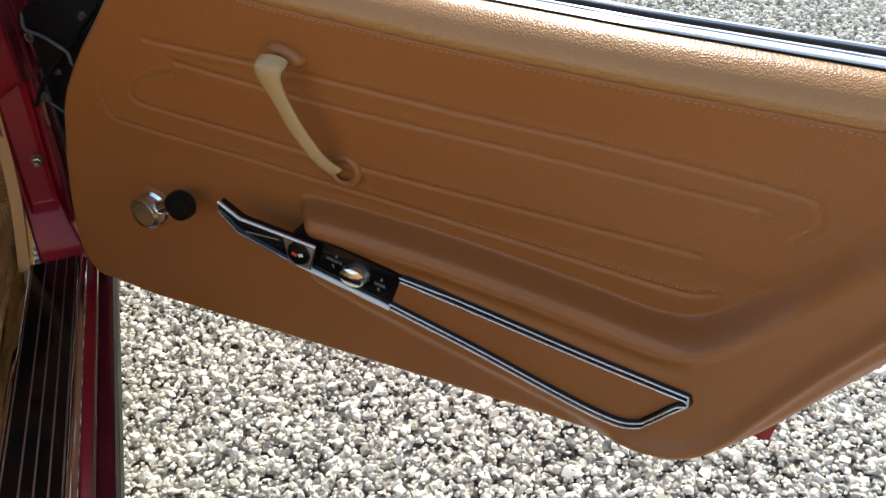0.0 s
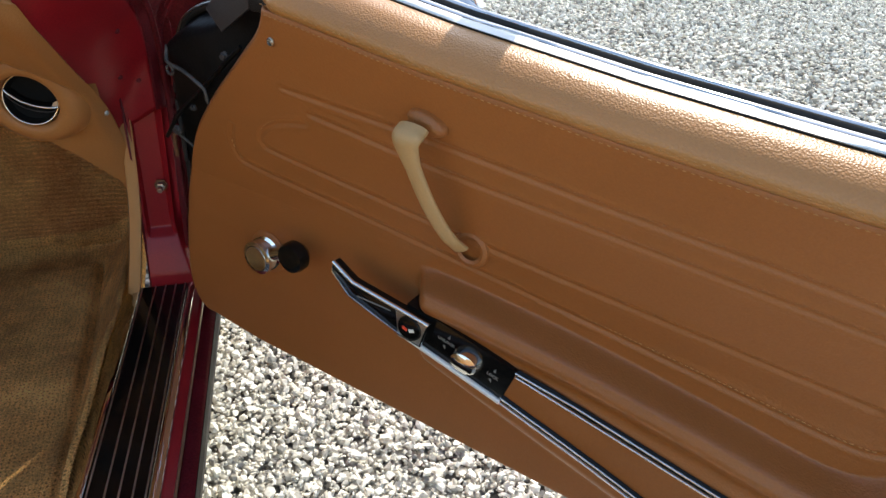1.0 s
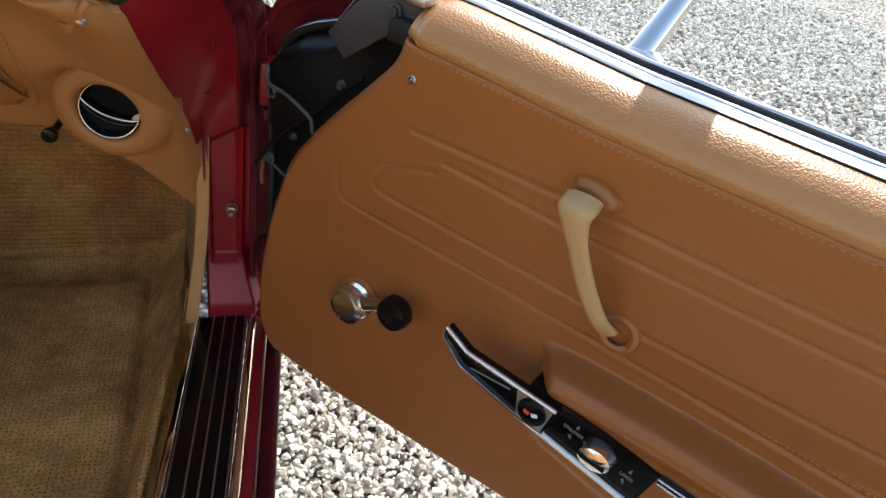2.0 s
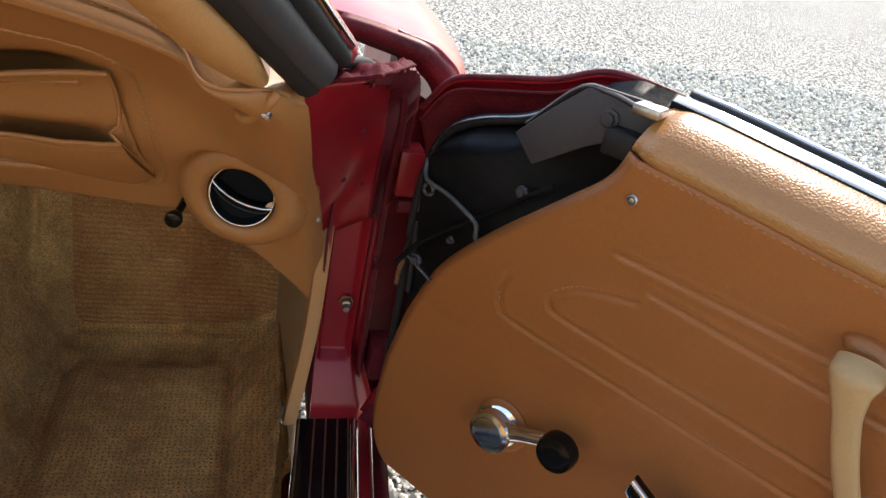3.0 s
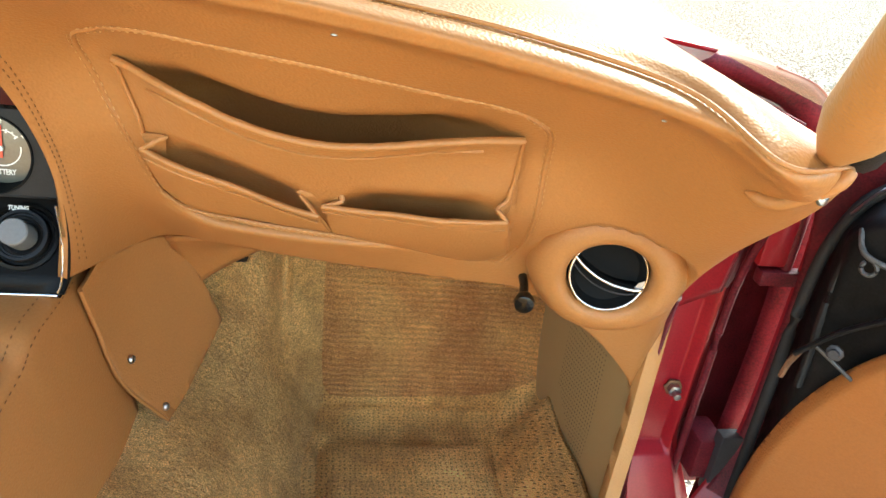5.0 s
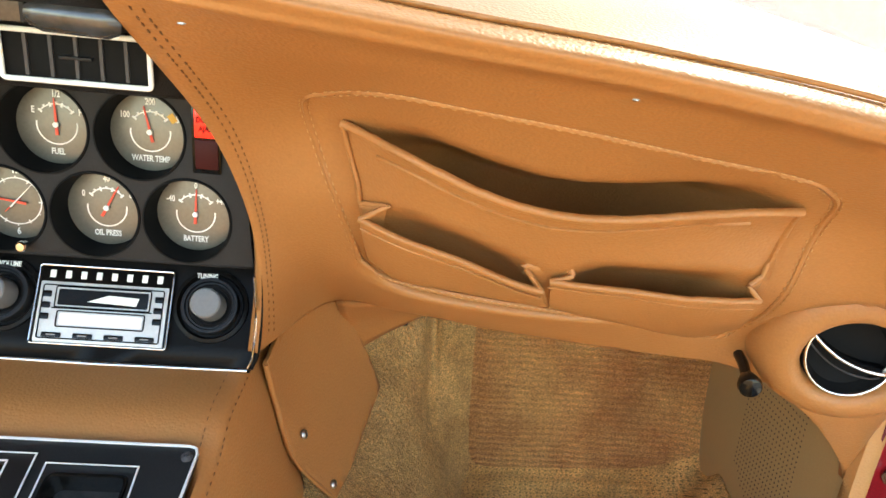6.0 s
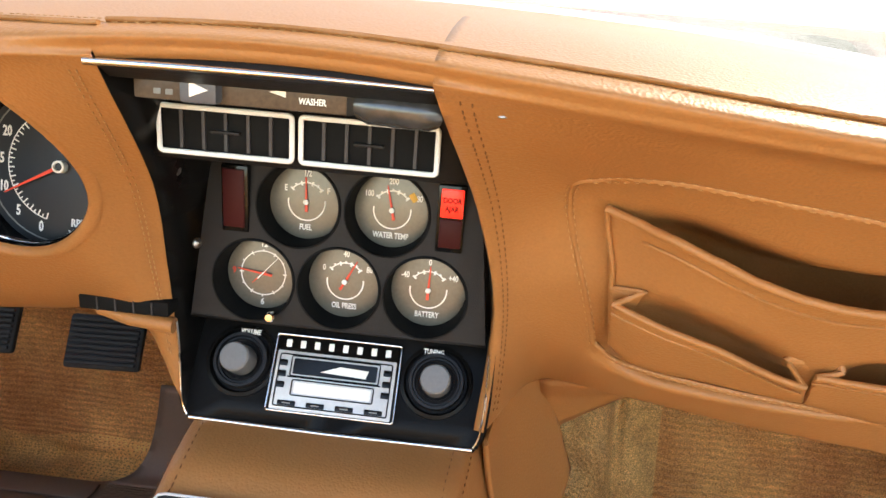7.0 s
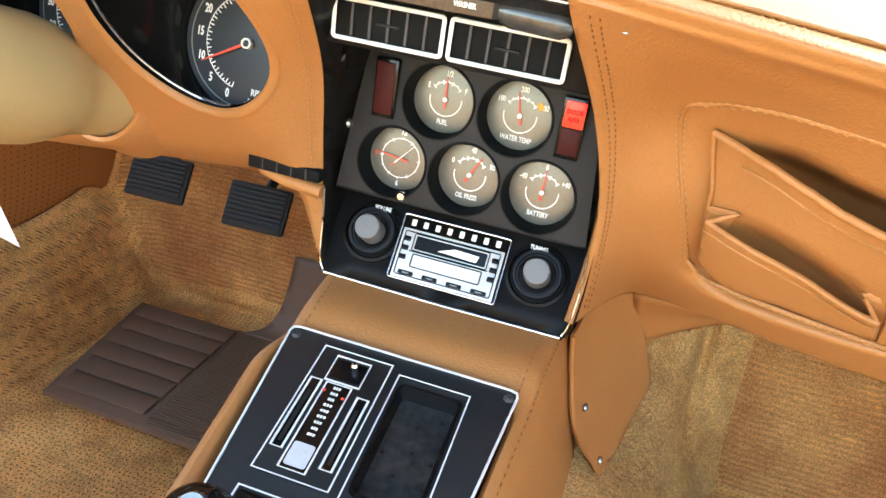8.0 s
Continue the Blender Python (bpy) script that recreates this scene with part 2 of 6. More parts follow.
# ---- building helpers ----
def thing(name, label, category, m=None, group="", kind=""):
    ob = new(name)
    if m is not None:
        ob.matrix_world = m
    return tagged(ob, label, category, group, kind)


def part(name, bm, material, parent=None, label="", smooth=True, m=None):
    """Links a bmesh as one mesh object, as a part of parent."""
    me = bpy.data.meshes.new(name)
    for f in bm.faces:
        f.smooth = smooth
    bm.to_mesh(me)
    bm.free()
    me.materials.append(material)
    ob = new(name, me)
    if parent is not None:
        ob.parent = parent
    if m is not None:
        ob.matrix_local = m
    if label:
        ob["label"] = label
    return ob


def solid(name, bm, material, label, category, group="", kind="", smooth=True, m=None):
    return tagged(part(name, bm, material, None, "", smooth, m), label, category, group, kind)


def sharpen(bm, deg=35):
    for e in bm.edges:
        if len(e.link_faces) == 2 and e.calc_face_angle(0) > radians(deg):
            e.smooth = False
    return bm


def spline(P, n):
    """n points on a Catmull-Rom curve through the rows of P."""
    P = np.array(P, float)
    m = len(P)
    ext = np.concatenate([[2 * P[0] - P[1]], P, [2 * P[-1] - P[-2]]])
    out = []
    for t in np.linspace(0, m - 1, n):
        i = min(int(t), m - 2)
        f = t - i
        a, b, c, d = ext[i:i + 4]
        out.append(0.5 * (2 * b + (c - a) * f + (2 * a - 5 * b + 4 * c - d) * f * f + (3 * b - a - 3 * c + d) * f ** 3))
    return np.array(out)


def loft(C, nu, nv):
    A = spline(np.array(C, float).reshape(len(C), -1), nu).reshape(nu, len(C[0]), 3)
    return np.array([spline(a, nv) for a in A])


def sheet(P, thick=0.0, flip=False):
    """A grid of points as a sheet; thick: metres added behind it."""
    P = np.asarray(P, float)
    nu, nv = P.shape[:2]
    bm = bmesh.new()
    V = [[bm.verts.new(P[i, j]) for j in range(nv)] for i in range(nu)]
    for i in range(nu - 1):
        for j in range(nv - 1):
            q = (V[i][j], V[i + 1][j], V[i + 1][j + 1], V[i][j + 1])
            bm.faces.new(q[::-1] if flip else q)
    bm.normal_update()
    if thick:
        W = [[bm.verts.new(V[i][j].co - V[i][j].normal * thick) for j in range(nv)] for i in range(nu)]
        for i in range(nu - 1):
            for j in range(nv - 1):
                q = (W[i][j], W[i][j + 1], W[i + 1][j + 1], W[i + 1][j])
                bm.faces.new(q[::-1] if flip else q)
        ring = [(i, 0) for i in range(nu)] + [(nu - 1, j) for j in range(1, nv)] + [(i, nv - 1) for i in range(nu - 2, -1, -1)] + [(0, j) for j in range(nv - 2, 0, -1)]
        for a, b in zip(ring, ring[1:] + ring[:1]):
            q = (V[a[0]][a[1]], W[a[0]][a[1]], W[b[0]][b[1]], V[b[0]][b[1]])
            bm.faces.new(q[::-1] if flip else q)
        sharpen(bm, 60)
    return bm


def box(x0, x1, y0, y1, z0, z1, bevel=0.0, seg=2):
    bm = bmesh.new()
    bmesh.ops.create_cube(bm, size=1)
    for v in bm.verts:
        v.co = Vector(((x0 + x1) / 2 + v.co.x * (x1 - x0), (y0 + y1) / 2 + v.co.y * (y1 - y0), (z0 + z1) / 2 + v.co.z * (z1 - z0)))
    if bevel:
        bmesh.ops.bevel(bm, geom=bm.edges[:], offset=bevel, segments=seg, affect="EDGES", profile=0.5)
    return sharpen(bm, 40)


def lathe(profile, seg=32, m=None):
    """Turns (radius, height) pairs about the local z axis."""
    bm = bmesh.new()
    rings = []
    for r, h in profile:
        if r < 1e-6:
            rings.append([bm.verts.new((0, 0, h))])
        else:
            rings.append([bm.verts.new((r * math.cos(2 * math.pi * k / seg), r * math.sin(2 * math.pi * k / seg), h)) for k in range(seg)])
    for a, b in zip(rings, rings[1:]):
        for k in range(seg):
            j = (k + 1) % seg
            if len(a) == 1 and len(b) == 1:
                continue
            if len(a) == 1:
                bm.faces.new((a[0], b[j], b[k]))
            elif len(b) == 1:
                bm.faces.new((a[k], a[j], b[0]))
            else:
                bm.faces.new((a[k], a[j], b[j], b[k]))
    bmesh.ops.recalc_face_normals(bm, faces=bm.faces[:])
    if m is not None:
        bm.transform(m)
    return sharpen(bm, 35)


def tube(P, r, seg=8, closed=False, squash=(1, 1), up=(0, 0, 1)):
    """A rod of radius r (or radii) along the points P."""
    P = [Vector(p) for p in P]
    n = len(P)
    R = list(r) if np.iterable(r) else [r] * n
    bm = bmesh.new()
    rings = []
    for i, p in enumerate(P):
        a = P[(i - 1) % n] if (closed or i) else p
        b = P[(i + 1) % n] if (closed or i < n - 1) else p
        d = (b - a).normalized()
        s = d.cross(Vector(up))
        s = s.normalized() if s.length > 1e-5 else d.orthogonal().normalized()
        w = s.cross(d).normalized()
        rings.append([bm.verts.new(p + s * (R[i] * squash[0] * math.cos(2 * math.pi * k / seg)) + w * (R[i] * squash[1] * math.sin(2 * math.pi * k / seg))) for k in range(seg)])
    for i in range(n if closed else n - 1):
        a, b = rings[i], rings[(i + 1) % n]
        for k in range(seg):
            j = (k + 1) % seg
            bm.faces.new((a[k], a[j], b[j], b[k]))
    if not closed:
        bm.faces.new(rings[0][::-1])
        bm.faces.new(rings[-1])
    bmesh.ops.recalc_face_normals(bm, faces=bm.faces[:])
    return sharpen(bm, 60)


def plate(outline, depth, bevel=0.0, m=None, holes=()):
    """A flat outline (x, y) extruded from z = 0 down by depth; its top edge is bevelled."""
    bm = bmesh.new()
    vs = [bm.verts.new((x, y, 0)) for x, y in outline]
    f = bm.faces.new(vs)
    if f.normal.z < 0 or f.calc_center_median() is None:
        pass
    bm.normal_update()
    if f.normal.z < 0:
        f.normal_flip()
    ret = bmesh.ops.extrude_face_region(bm, geom=[f])
    low = [v for v in ret["geom"] if isinstance(v, bmesh.types.BMVert)]
    for v in low:
        v.co.z += 0.0
    for v in vs:
        v.co.z -= depth
    bmesh.ops.recalc_face_normals(bm, faces=bm.faces[:])
    if bevel:
        bm.verts.ensure_lookup_table()
        es = [e for e in bm.edges if all(abs(v.co.z) < 1e-6 for v in e.verts)]
        bmesh.ops.bevel(bm, geom=es, offset=bevel, segments=2, affect="EDGES", profile=0.5)
    if m is not None:
        bm.transform(m)
    return sharpen(bm, 40)


def rrect(w, h, r, n=4, cx=0, cy=0):
    """A rounded rectangle's outline."""
    out = []
    for sx, sy, a0 in ((1, 1, 0), (-1, 1, 90), (-1, -1, 180), (1, -1, 270)):
        for k in range(n + 1):
            a = radians(a0 + 90 * k / n)
            out.append((cx + sx * (w / 2 - r) + r * math.cos(a), cy + sy * (h / 2 - r) + r * math.sin(a)))
    return out


def stitches(P, step=0.006, r=0.0007, length=0.65):
    """A row of short threads along the points P, joined into one mesh."""
    P = [Vector(p) for p in P]
    bm = bmesh.new()
    left = 0.0
    for a, b in zip(P, P[1:]):
        L = (b - a).length
        if L < 1e-6:
            continue
        d = (b - a) / L
        s = d.orthogonal().normalized()
        w = s.cross(d)
        t = left
        while t + step * length < L:
            c0, c1 = a + d * t, a + d * (t + step * length)
            ring = [[bm.verts.new(c + (s * x + w * y) * r * k) for x, y in ((1, 0), (0, 1), (-1, 0), (0, -1))] for c, k in ((c0, 0.5), ((c0 + c1) / 2, 1.1), (c1, 0.5))]
            for A, B in zip(ring, ring[1:]):
                for k in range(4):
                    bm.faces.new((A[k], A[(k + 1) % 4], B[(k + 1) % 4], B[k]))
            t += step
        left = max(t - L, 0)
    bmesh.ops.recalc_face_normals(bm, faces=bm.faces[:])
    return bm


def words(text, size, m, material, parent, name="lettering", align="CENTER", squeeze=1.0, bold=0.03):
    """Printed words as a thin mesh, in the x-y plane of m."""
    cu = bpy.data.curves.new(name, "FONT")
    cu.body, cu.size, cu.align_x, cu.align_y, cu.extrude = text, size, align, "CENTER", 0.00015
    cu.resolution_u, cu.offset = 2, size * bold
    tmp = bpy.data.objects.new(name, cu)
    scene.collection.objects.link(tmp)
    dg = bpy.context.evaluated_depsgraph_get()
    dg.update()
    me = bpy.data.meshes.new_from_object(tmp.evaluated_get(dg))
    bpy.data.objects.remove(tmp)
    me.transform(m @ Matrix.Diagonal((squeeze, 1, 1, 1)))
    me.materials.clear()
    me.materials.append(material)
    ob = new(name, me)
    ob.parent = parent
    return ob


def screw(r, m, parent, name="screw", material=None):
    """A small domed screw head with a cross recess, facing local z."""
    bm = lathe([(0, r * 0.45), (r * 0.25, r * 0.42), (r * 0.28, r * 0.2), (r * 0.4, r * 0.42), (r * 0.8, r * 0.25), (r, 0), (r, -r * 0.4)], 12, m)
    return part(name, bm, material or M_STEEL, parent)


def facing(p, n, up=(0, 0, 1)):
    """A pose at p whose local z looks along n and whose y is up."""
    z = Vector(n).normalized()
    x = Vector(up).cross(z).normalized()
    y = z.cross(x)
    return Matrix.Translation(p) @ Matrix((x, y, z)).transposed().to_4x4()


@functools.lru_cache(None)
def knots_curve(xs, ys):
    return spline(list(zip(xs, ys)), 12 * len(xs))


def curve_at(x, xs, ys):
    """Smooth curve through the knots xs, ys, read at x."""
    c = knots_curve(tuple(xs), tuple(ys))
    return np.interp(x, c[:, 0], c[:, 1])


def smoothstep(a, b, x):
    t = np.clip((x - a) / (b - a), 0, 1)
    return t * t * (3 - 2 * t)

# ---- ground ----
def ground():
    bm = bmesh.new()
    n = 40
    R = [0, 1, 2, 4, 8, 16, 40, 120, 400, 1500]
    rings = []
    for r in R:
        rings.append([bm.verts.new((1 + r * math.cos(2 * math.pi * k / n), r * math.sin(2 * math.pi * k / n), 0.03 * math.sin(k * 3 + r) * min(r / 16, 1) - 0.018)) for k in range(n)] if r else [bm.verts.new((1, 0, -0.018))])
    for a, b in zip(rings, rings[1:]):
        for k in range(n):
            j = (k + 1) % n
            bm.faces.new((a[0], b[k], b[j]) if len(a) == 1 else (a[k], b[k], b[j], a[j]))
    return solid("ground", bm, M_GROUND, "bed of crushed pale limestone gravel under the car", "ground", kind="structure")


ground()


def gravel():
    """Loose angular stones, close together near the car and larger and sparser further off."""
    rng = np.random.default_rng(4)
    bm = bmesh.new()
    bmesh.ops.create_icosphere(bm, subdivisions=1, radius=1)
    base = np.array([v.co[:] for v in bm.verts])
    tri = np.array([[v.index for v in f.verts] for f in bm.faces])
    bm.free()
    V, F, count = [], [], 0
    for x0, x1, y0, y1, step, lo, hi in ((.74, 2.5, -1.35, 1.1, .0098, .0036, .0118), (2.5, 6.0, -1.35, 5.0, .034, .011, .021), (.95, 2.5, 1.1, 5.0, .030, .010, .019)):
        gx, gy = np.meshgrid(np.arange(x0, x1, step), np.arange(y0, y1, step))
        n = gx.size
        px = gx.ravel() + rng.uniform(-.6, .6, n) * step
        py = gy.ravel() + rng.uniform(-.6, .6, n) * step
        s = lo + (hi - lo) * rng.random(n) ** 2.2
        p = base[None] * (1 + rng.uniform(-.52, .45, (n, 12, 1)))
        p = p * np.stack([s, s * rng.uniform(.55, 1, n), s * rng.uniform(.45, .8, n)], -1)[:, None]
        a, b, c = rng.uniform(0, 6.3, n), rng.uniform(-.7, .7, n), rng.uniform(-.7, .7, n)
        for ang, (i, j) in ((c, (1, 2)), (b, (0, 2)), (a, (0, 1))):
            ca, sa = np.cos(ang)[:, None], np.sin(ang)[:, None]
            pi, pj = p[..., i].copy(), p[..., j].copy()
            p[..., i], p[..., j] = ca * pi - sa * pj, sa * pi + ca * pj
        p += np.stack([px, py, rng.uniform(-.010, .007, n)], -1)[:, None]
        V.append(p.reshape(-1, 3))
        F.append((tri[None] + 12 * (count + np.arange(n))[:, None, None]).reshape(-1, 3))
        count += n
    V, F = np.concatenate(V), np.concatenate(F)
    me = bpy.data.meshes.new("gravel")
    me.vertices.add(len(V))
    me.vertices.foreach_set("co", V.ravel())
    me.loops.add(F.size)
    me.loops.foreach_set("vertex_index", F.ravel())
    me.polygons.add(len(F))
    me.polygons.foreach_set("loop_start", np.arange(0, F.size, 3))
    me.update(calc_edges=True)
    me.shade_flat()
    me.materials.append(M_STONE)
    tagged(new("gravel", me), "sunlit crushed limestone gravel, pale grey angular stones", "gravel", kind="stuff")


gravel()

# ---- open door; local x runs from the hinge, -y looks into the cabin ----
DOOR = pose(0.892, -0.279, 0, 0, 0, -49.8)
door = thing("car_door", "open car door, tan vinyl panel, pull strap and chrome trim", "car door", DOOR)


def u_left(z):
    return curve_at(z, [.345, .355, .371, .40, .44, .496, .555, .61, .66, .703, .743, .783, .815, .835, .854, .875, .90],
                    [-.14, -.168, -.193, -.208, -.211, -.206, -.192, -.170, -.141, -.105, -.066, -.022, .012, .029, .038, .043, .050])


def u_right(z):
    return curve_at(z, [.335, .34, .348, .36, .375, .391, .452, .551, .70, .80, .90], [.66, .707, .735, .757, .775, .79, .842, .906, .985, 1.02, 1.03])


def z_stitch(u):
    return np.interp(u, [0, .1, .25, .45, .62, .83, 1.05], [.868, .857, .836, .817, .806, .796, .785])


def z_belt(u):
    return z_stitch(u) + 0.040


GROOVES = [
    [(.71, .626), (.572, .634), (.334, .649), (.155, .666), (.02, .679), (.0, .686), (.0, .70), (.03, .722), (.08, .735)],
    [(.091, .750), (.279, .730), (.506, .715), (.745, .699), (.758, .694), (.757, .686)],
    [(.735, .580), (.70, .573), (.574, .585), (.31, .612), (.130, .630), (-.03, .644), (-.055, .655), (-.058, .68), (-.05, .70)],
    [(.055, .774), (.273, .762), (.445, .748), (.609, .738), (.776, .722), (.803, .710), (.807, .69), (.79, .668)],
]
GROOVES = [spline(g, 60) for g in GROOVES]


def door_n(u, z):
    """How far the door panel stands into the cabin."""
    u, z = np.asarray(u, float), np.asarray(z, float)
    n = np.interp(z, [.33, .35, .45, .53, .60, .64, .68, .76, .84, .92], [-.018, -.012, -.019, -.021, -.0165, -.0085, 0, .017, .036, .050])
    zb = curve_at(u, [.19, .24, .31, .44, .58, .70, .75, .804, .841, .90, 1.05], [.584, .583, .581, .570, .551, .534, .552, .606, .656, .75, 1.05])
    zc = curve_at(u, [.10, .23, .36, .60, .70, .76, .83, .92, 1.05], [.52, .495, .460, .400, .378, .39, .46, .60, .80])
    soft = .0075 + .022 * smoothstep(.68, .82, u)
    up = (1 - smoothstep(-1, 1, (z - zb) / soft)) * (1 - .45 * smoothstep(.70, .90, u))
    low = smoothstep(-0.045, 0.004, z - zc)
    zr = curve_at(u, [.45, .60, .703, .747, .784, .831, .892, 1.0], [.33, .352, .377, .389, .422, .496, .595, .78])
    ridge = 0.011 * np.exp(-((z - zr) / 0.016) ** 2) * smoothstep(.55, .70, u)
    crest = 0.006 * np.exp(-((z - zb + .020) / .010) ** 2) - 0.004 * np.exp(-((z - zb + .042) / .011) ** 2)
    return n + (0.038 * up * low + crest * (1 - smoothstep(.70, .82, u))) * smoothstep(0.222, 0.262, u) + ridge


def groove_depth(u, z):
    out = np.zeros(u.shape)
    for g in GROOVES:
        d = np.full(u.shape, 9.0)
        for (a0, b0), (a1, b1) in zip(g, g[1:]):
            dx, dz = a1 - a0, b1 - b0
            t = np.clip(((u - a0) * dx + (z - b0) * dz) / (dx * dx + dz * dz + 1e-12), 0, 1)
            d = np.minimum(d, np.hypot(u - a0 - t * dx, z - b0 - t * dz))
        out += -0.0017 * np.exp(-(d / 0.0030) ** 2) + 0.0007 * np.exp(-((d - 0.0065) / 0.003) ** 2)
    return out


def door_panel():
    NU, NV = 320, 300
    s = np.linspace(0, 1, NU)[:, None]
    r = np.linspace(0, 1, NV)[None, :]
    z0 = 0.350 + r * (0.86 - 0.350)
    u = u_left(z0) + s * (u_right(z0) - u_left(z0))
    low = np.interp(u, [-.15, -.12, -.05, .3, .52, .66, .71, .74], [.351, .348, .342, .339, .335, .335, .340, .349])
    z = low + r * (z_stitch(u) - low)
    n = door_n(u, z) + groove_depth(u, z)
    edge = np.minimum(np.minimum((u - u_left(z0)), (u_right(z0) - u)), (z - low + .002))
    n -= 0.014 * (1 - smoothstep(-0.004, 0.014, edge))
    n -= 0.0015 * smoothstep(0.99, 1.0, np.broadcast_to(r, n.shape))
    P = np.stack([u, -n, z], -1)
    prof = spline([(-0.0030, -.0010), (0.0025, 0.005), (0.0020, 0.014), (-0.0055, 0.0255), (-0.020, 0.0355), (-0.034, 0.0390), (-0.050, 0.0400)], 28)
    pad = []
    ut, zt = u[:, -1], z[:, -1]
    nt = door_n(ut, zt)
    end = 1 - smoothstep(0, .035, ut - ut[0])
    for dn, dz in prof:
        pad.append(np.stack([ut + .30 * dz * end, -(nt + dn - .016 * end * end), zt + dz * (1 - .10 * end)], -1))
    part("top_roll", sheet(np.stack(pad, 1), .006), M_ROLL, door, "padded tan vinyl roll along the door top, shiny grain")
    part("inner_panel", sheet(P, 0.006), M_SHADEVINYL, door, "tan grained vinyl door panel with embossed grooves")
    # two rows of stitching on the roll, and one along the upper groove
    uu = np.linspace(0.055, 1.0, 130)
    for dz, dn in ((-0.004, 0.0012), (0.008, 0.0052)):
        part("stitching", stitches([(a, -(float(door_n(a, z_stitch(a))) + dn), float(z_stitch(a)) + dz) for a in uu], 0.0055, .0005), M_THREAD, door, "tan stitching thread")
    for g in GROOVES:
        part("stitching", stitches([(a, -(float(door_n(a, b)) + 0.0009), b + 0.0050) for a, b in g], 0.0055, 0.0007), M_THREAD, door, "tan stitching thread")


door_panel()


def belt():
    uu = np.linspace(0.048, 1.06, 34)

    def strip(name, n0, n1, dz, crown, material, label, th=0.006):
        P = [[(a, -(x), float(z_belt(a)) + dz + crown * math.sin(math.pi * k / 4)) for k, x in enumerate(np.linspace(n0, n1, 5))] for a in uu]
        part(name, sheet(P, th), material, door, label)
    nb = -0.012
    strip("inner_belt_trim", nb - .002, nb - 0.022, 0.001, 0.003, M_BRIGHT, "bright metal trim along the top of the door")
    strip("belt_gap", nb + .001, nb - .0018, 0.0012, 0.0, M_VOID, "thin dark gap beside the roll")
    strip("felt", nb - 0.021, nb - 0.028, -0.006, 0.0, M_RUBBER, "black window felt")
    strip("window_edge_trim", nb - 0.029, nb - 0.038, 0.0, 0.002, M_CHROME, "chrome window sill strip")
    strip("weatherstrip", nb - 0.039, nb - 0.047, 0.001, 0.004, M_RUBBER, "black rubber weatherstrip")
    strip("outer_belt_trim", nb - 0.048, nb - 0.058, 0.003, 0.003, M_CHROME, "chrome outer belt moulding")
    # outer skin
    C = []
    for a in (-.245, -.21, -.155, -.09, -.03, .06, .25, .5, .75, .86):
        top = float(np.interp(a, [-.245, -.21, -.155, -.09, -.03, .06, .86], [.80, .842, .860, .877, .90, .895, .838]))
        top = min(top, float(z_belt(a)) - .006) if a > .05 else top
        C.append([(a, .071, top), (a - .002, .084, top - .016), (a, .118, top - .09), (a, .13, .60), (a, .115, .45), (a - 0.02, .075, .352)])
    part("outer_skin", sheet(loft(C, 60, 30), 0.004), M_RED, door, "dark red painted outer skin")
    inner = [[(p[0] + .004, p[1] - .007, p[2] - .010) for p in c] for c in C[:6]]
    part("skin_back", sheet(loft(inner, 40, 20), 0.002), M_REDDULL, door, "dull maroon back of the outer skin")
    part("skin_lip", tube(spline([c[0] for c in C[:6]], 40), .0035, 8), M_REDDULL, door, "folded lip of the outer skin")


belt()


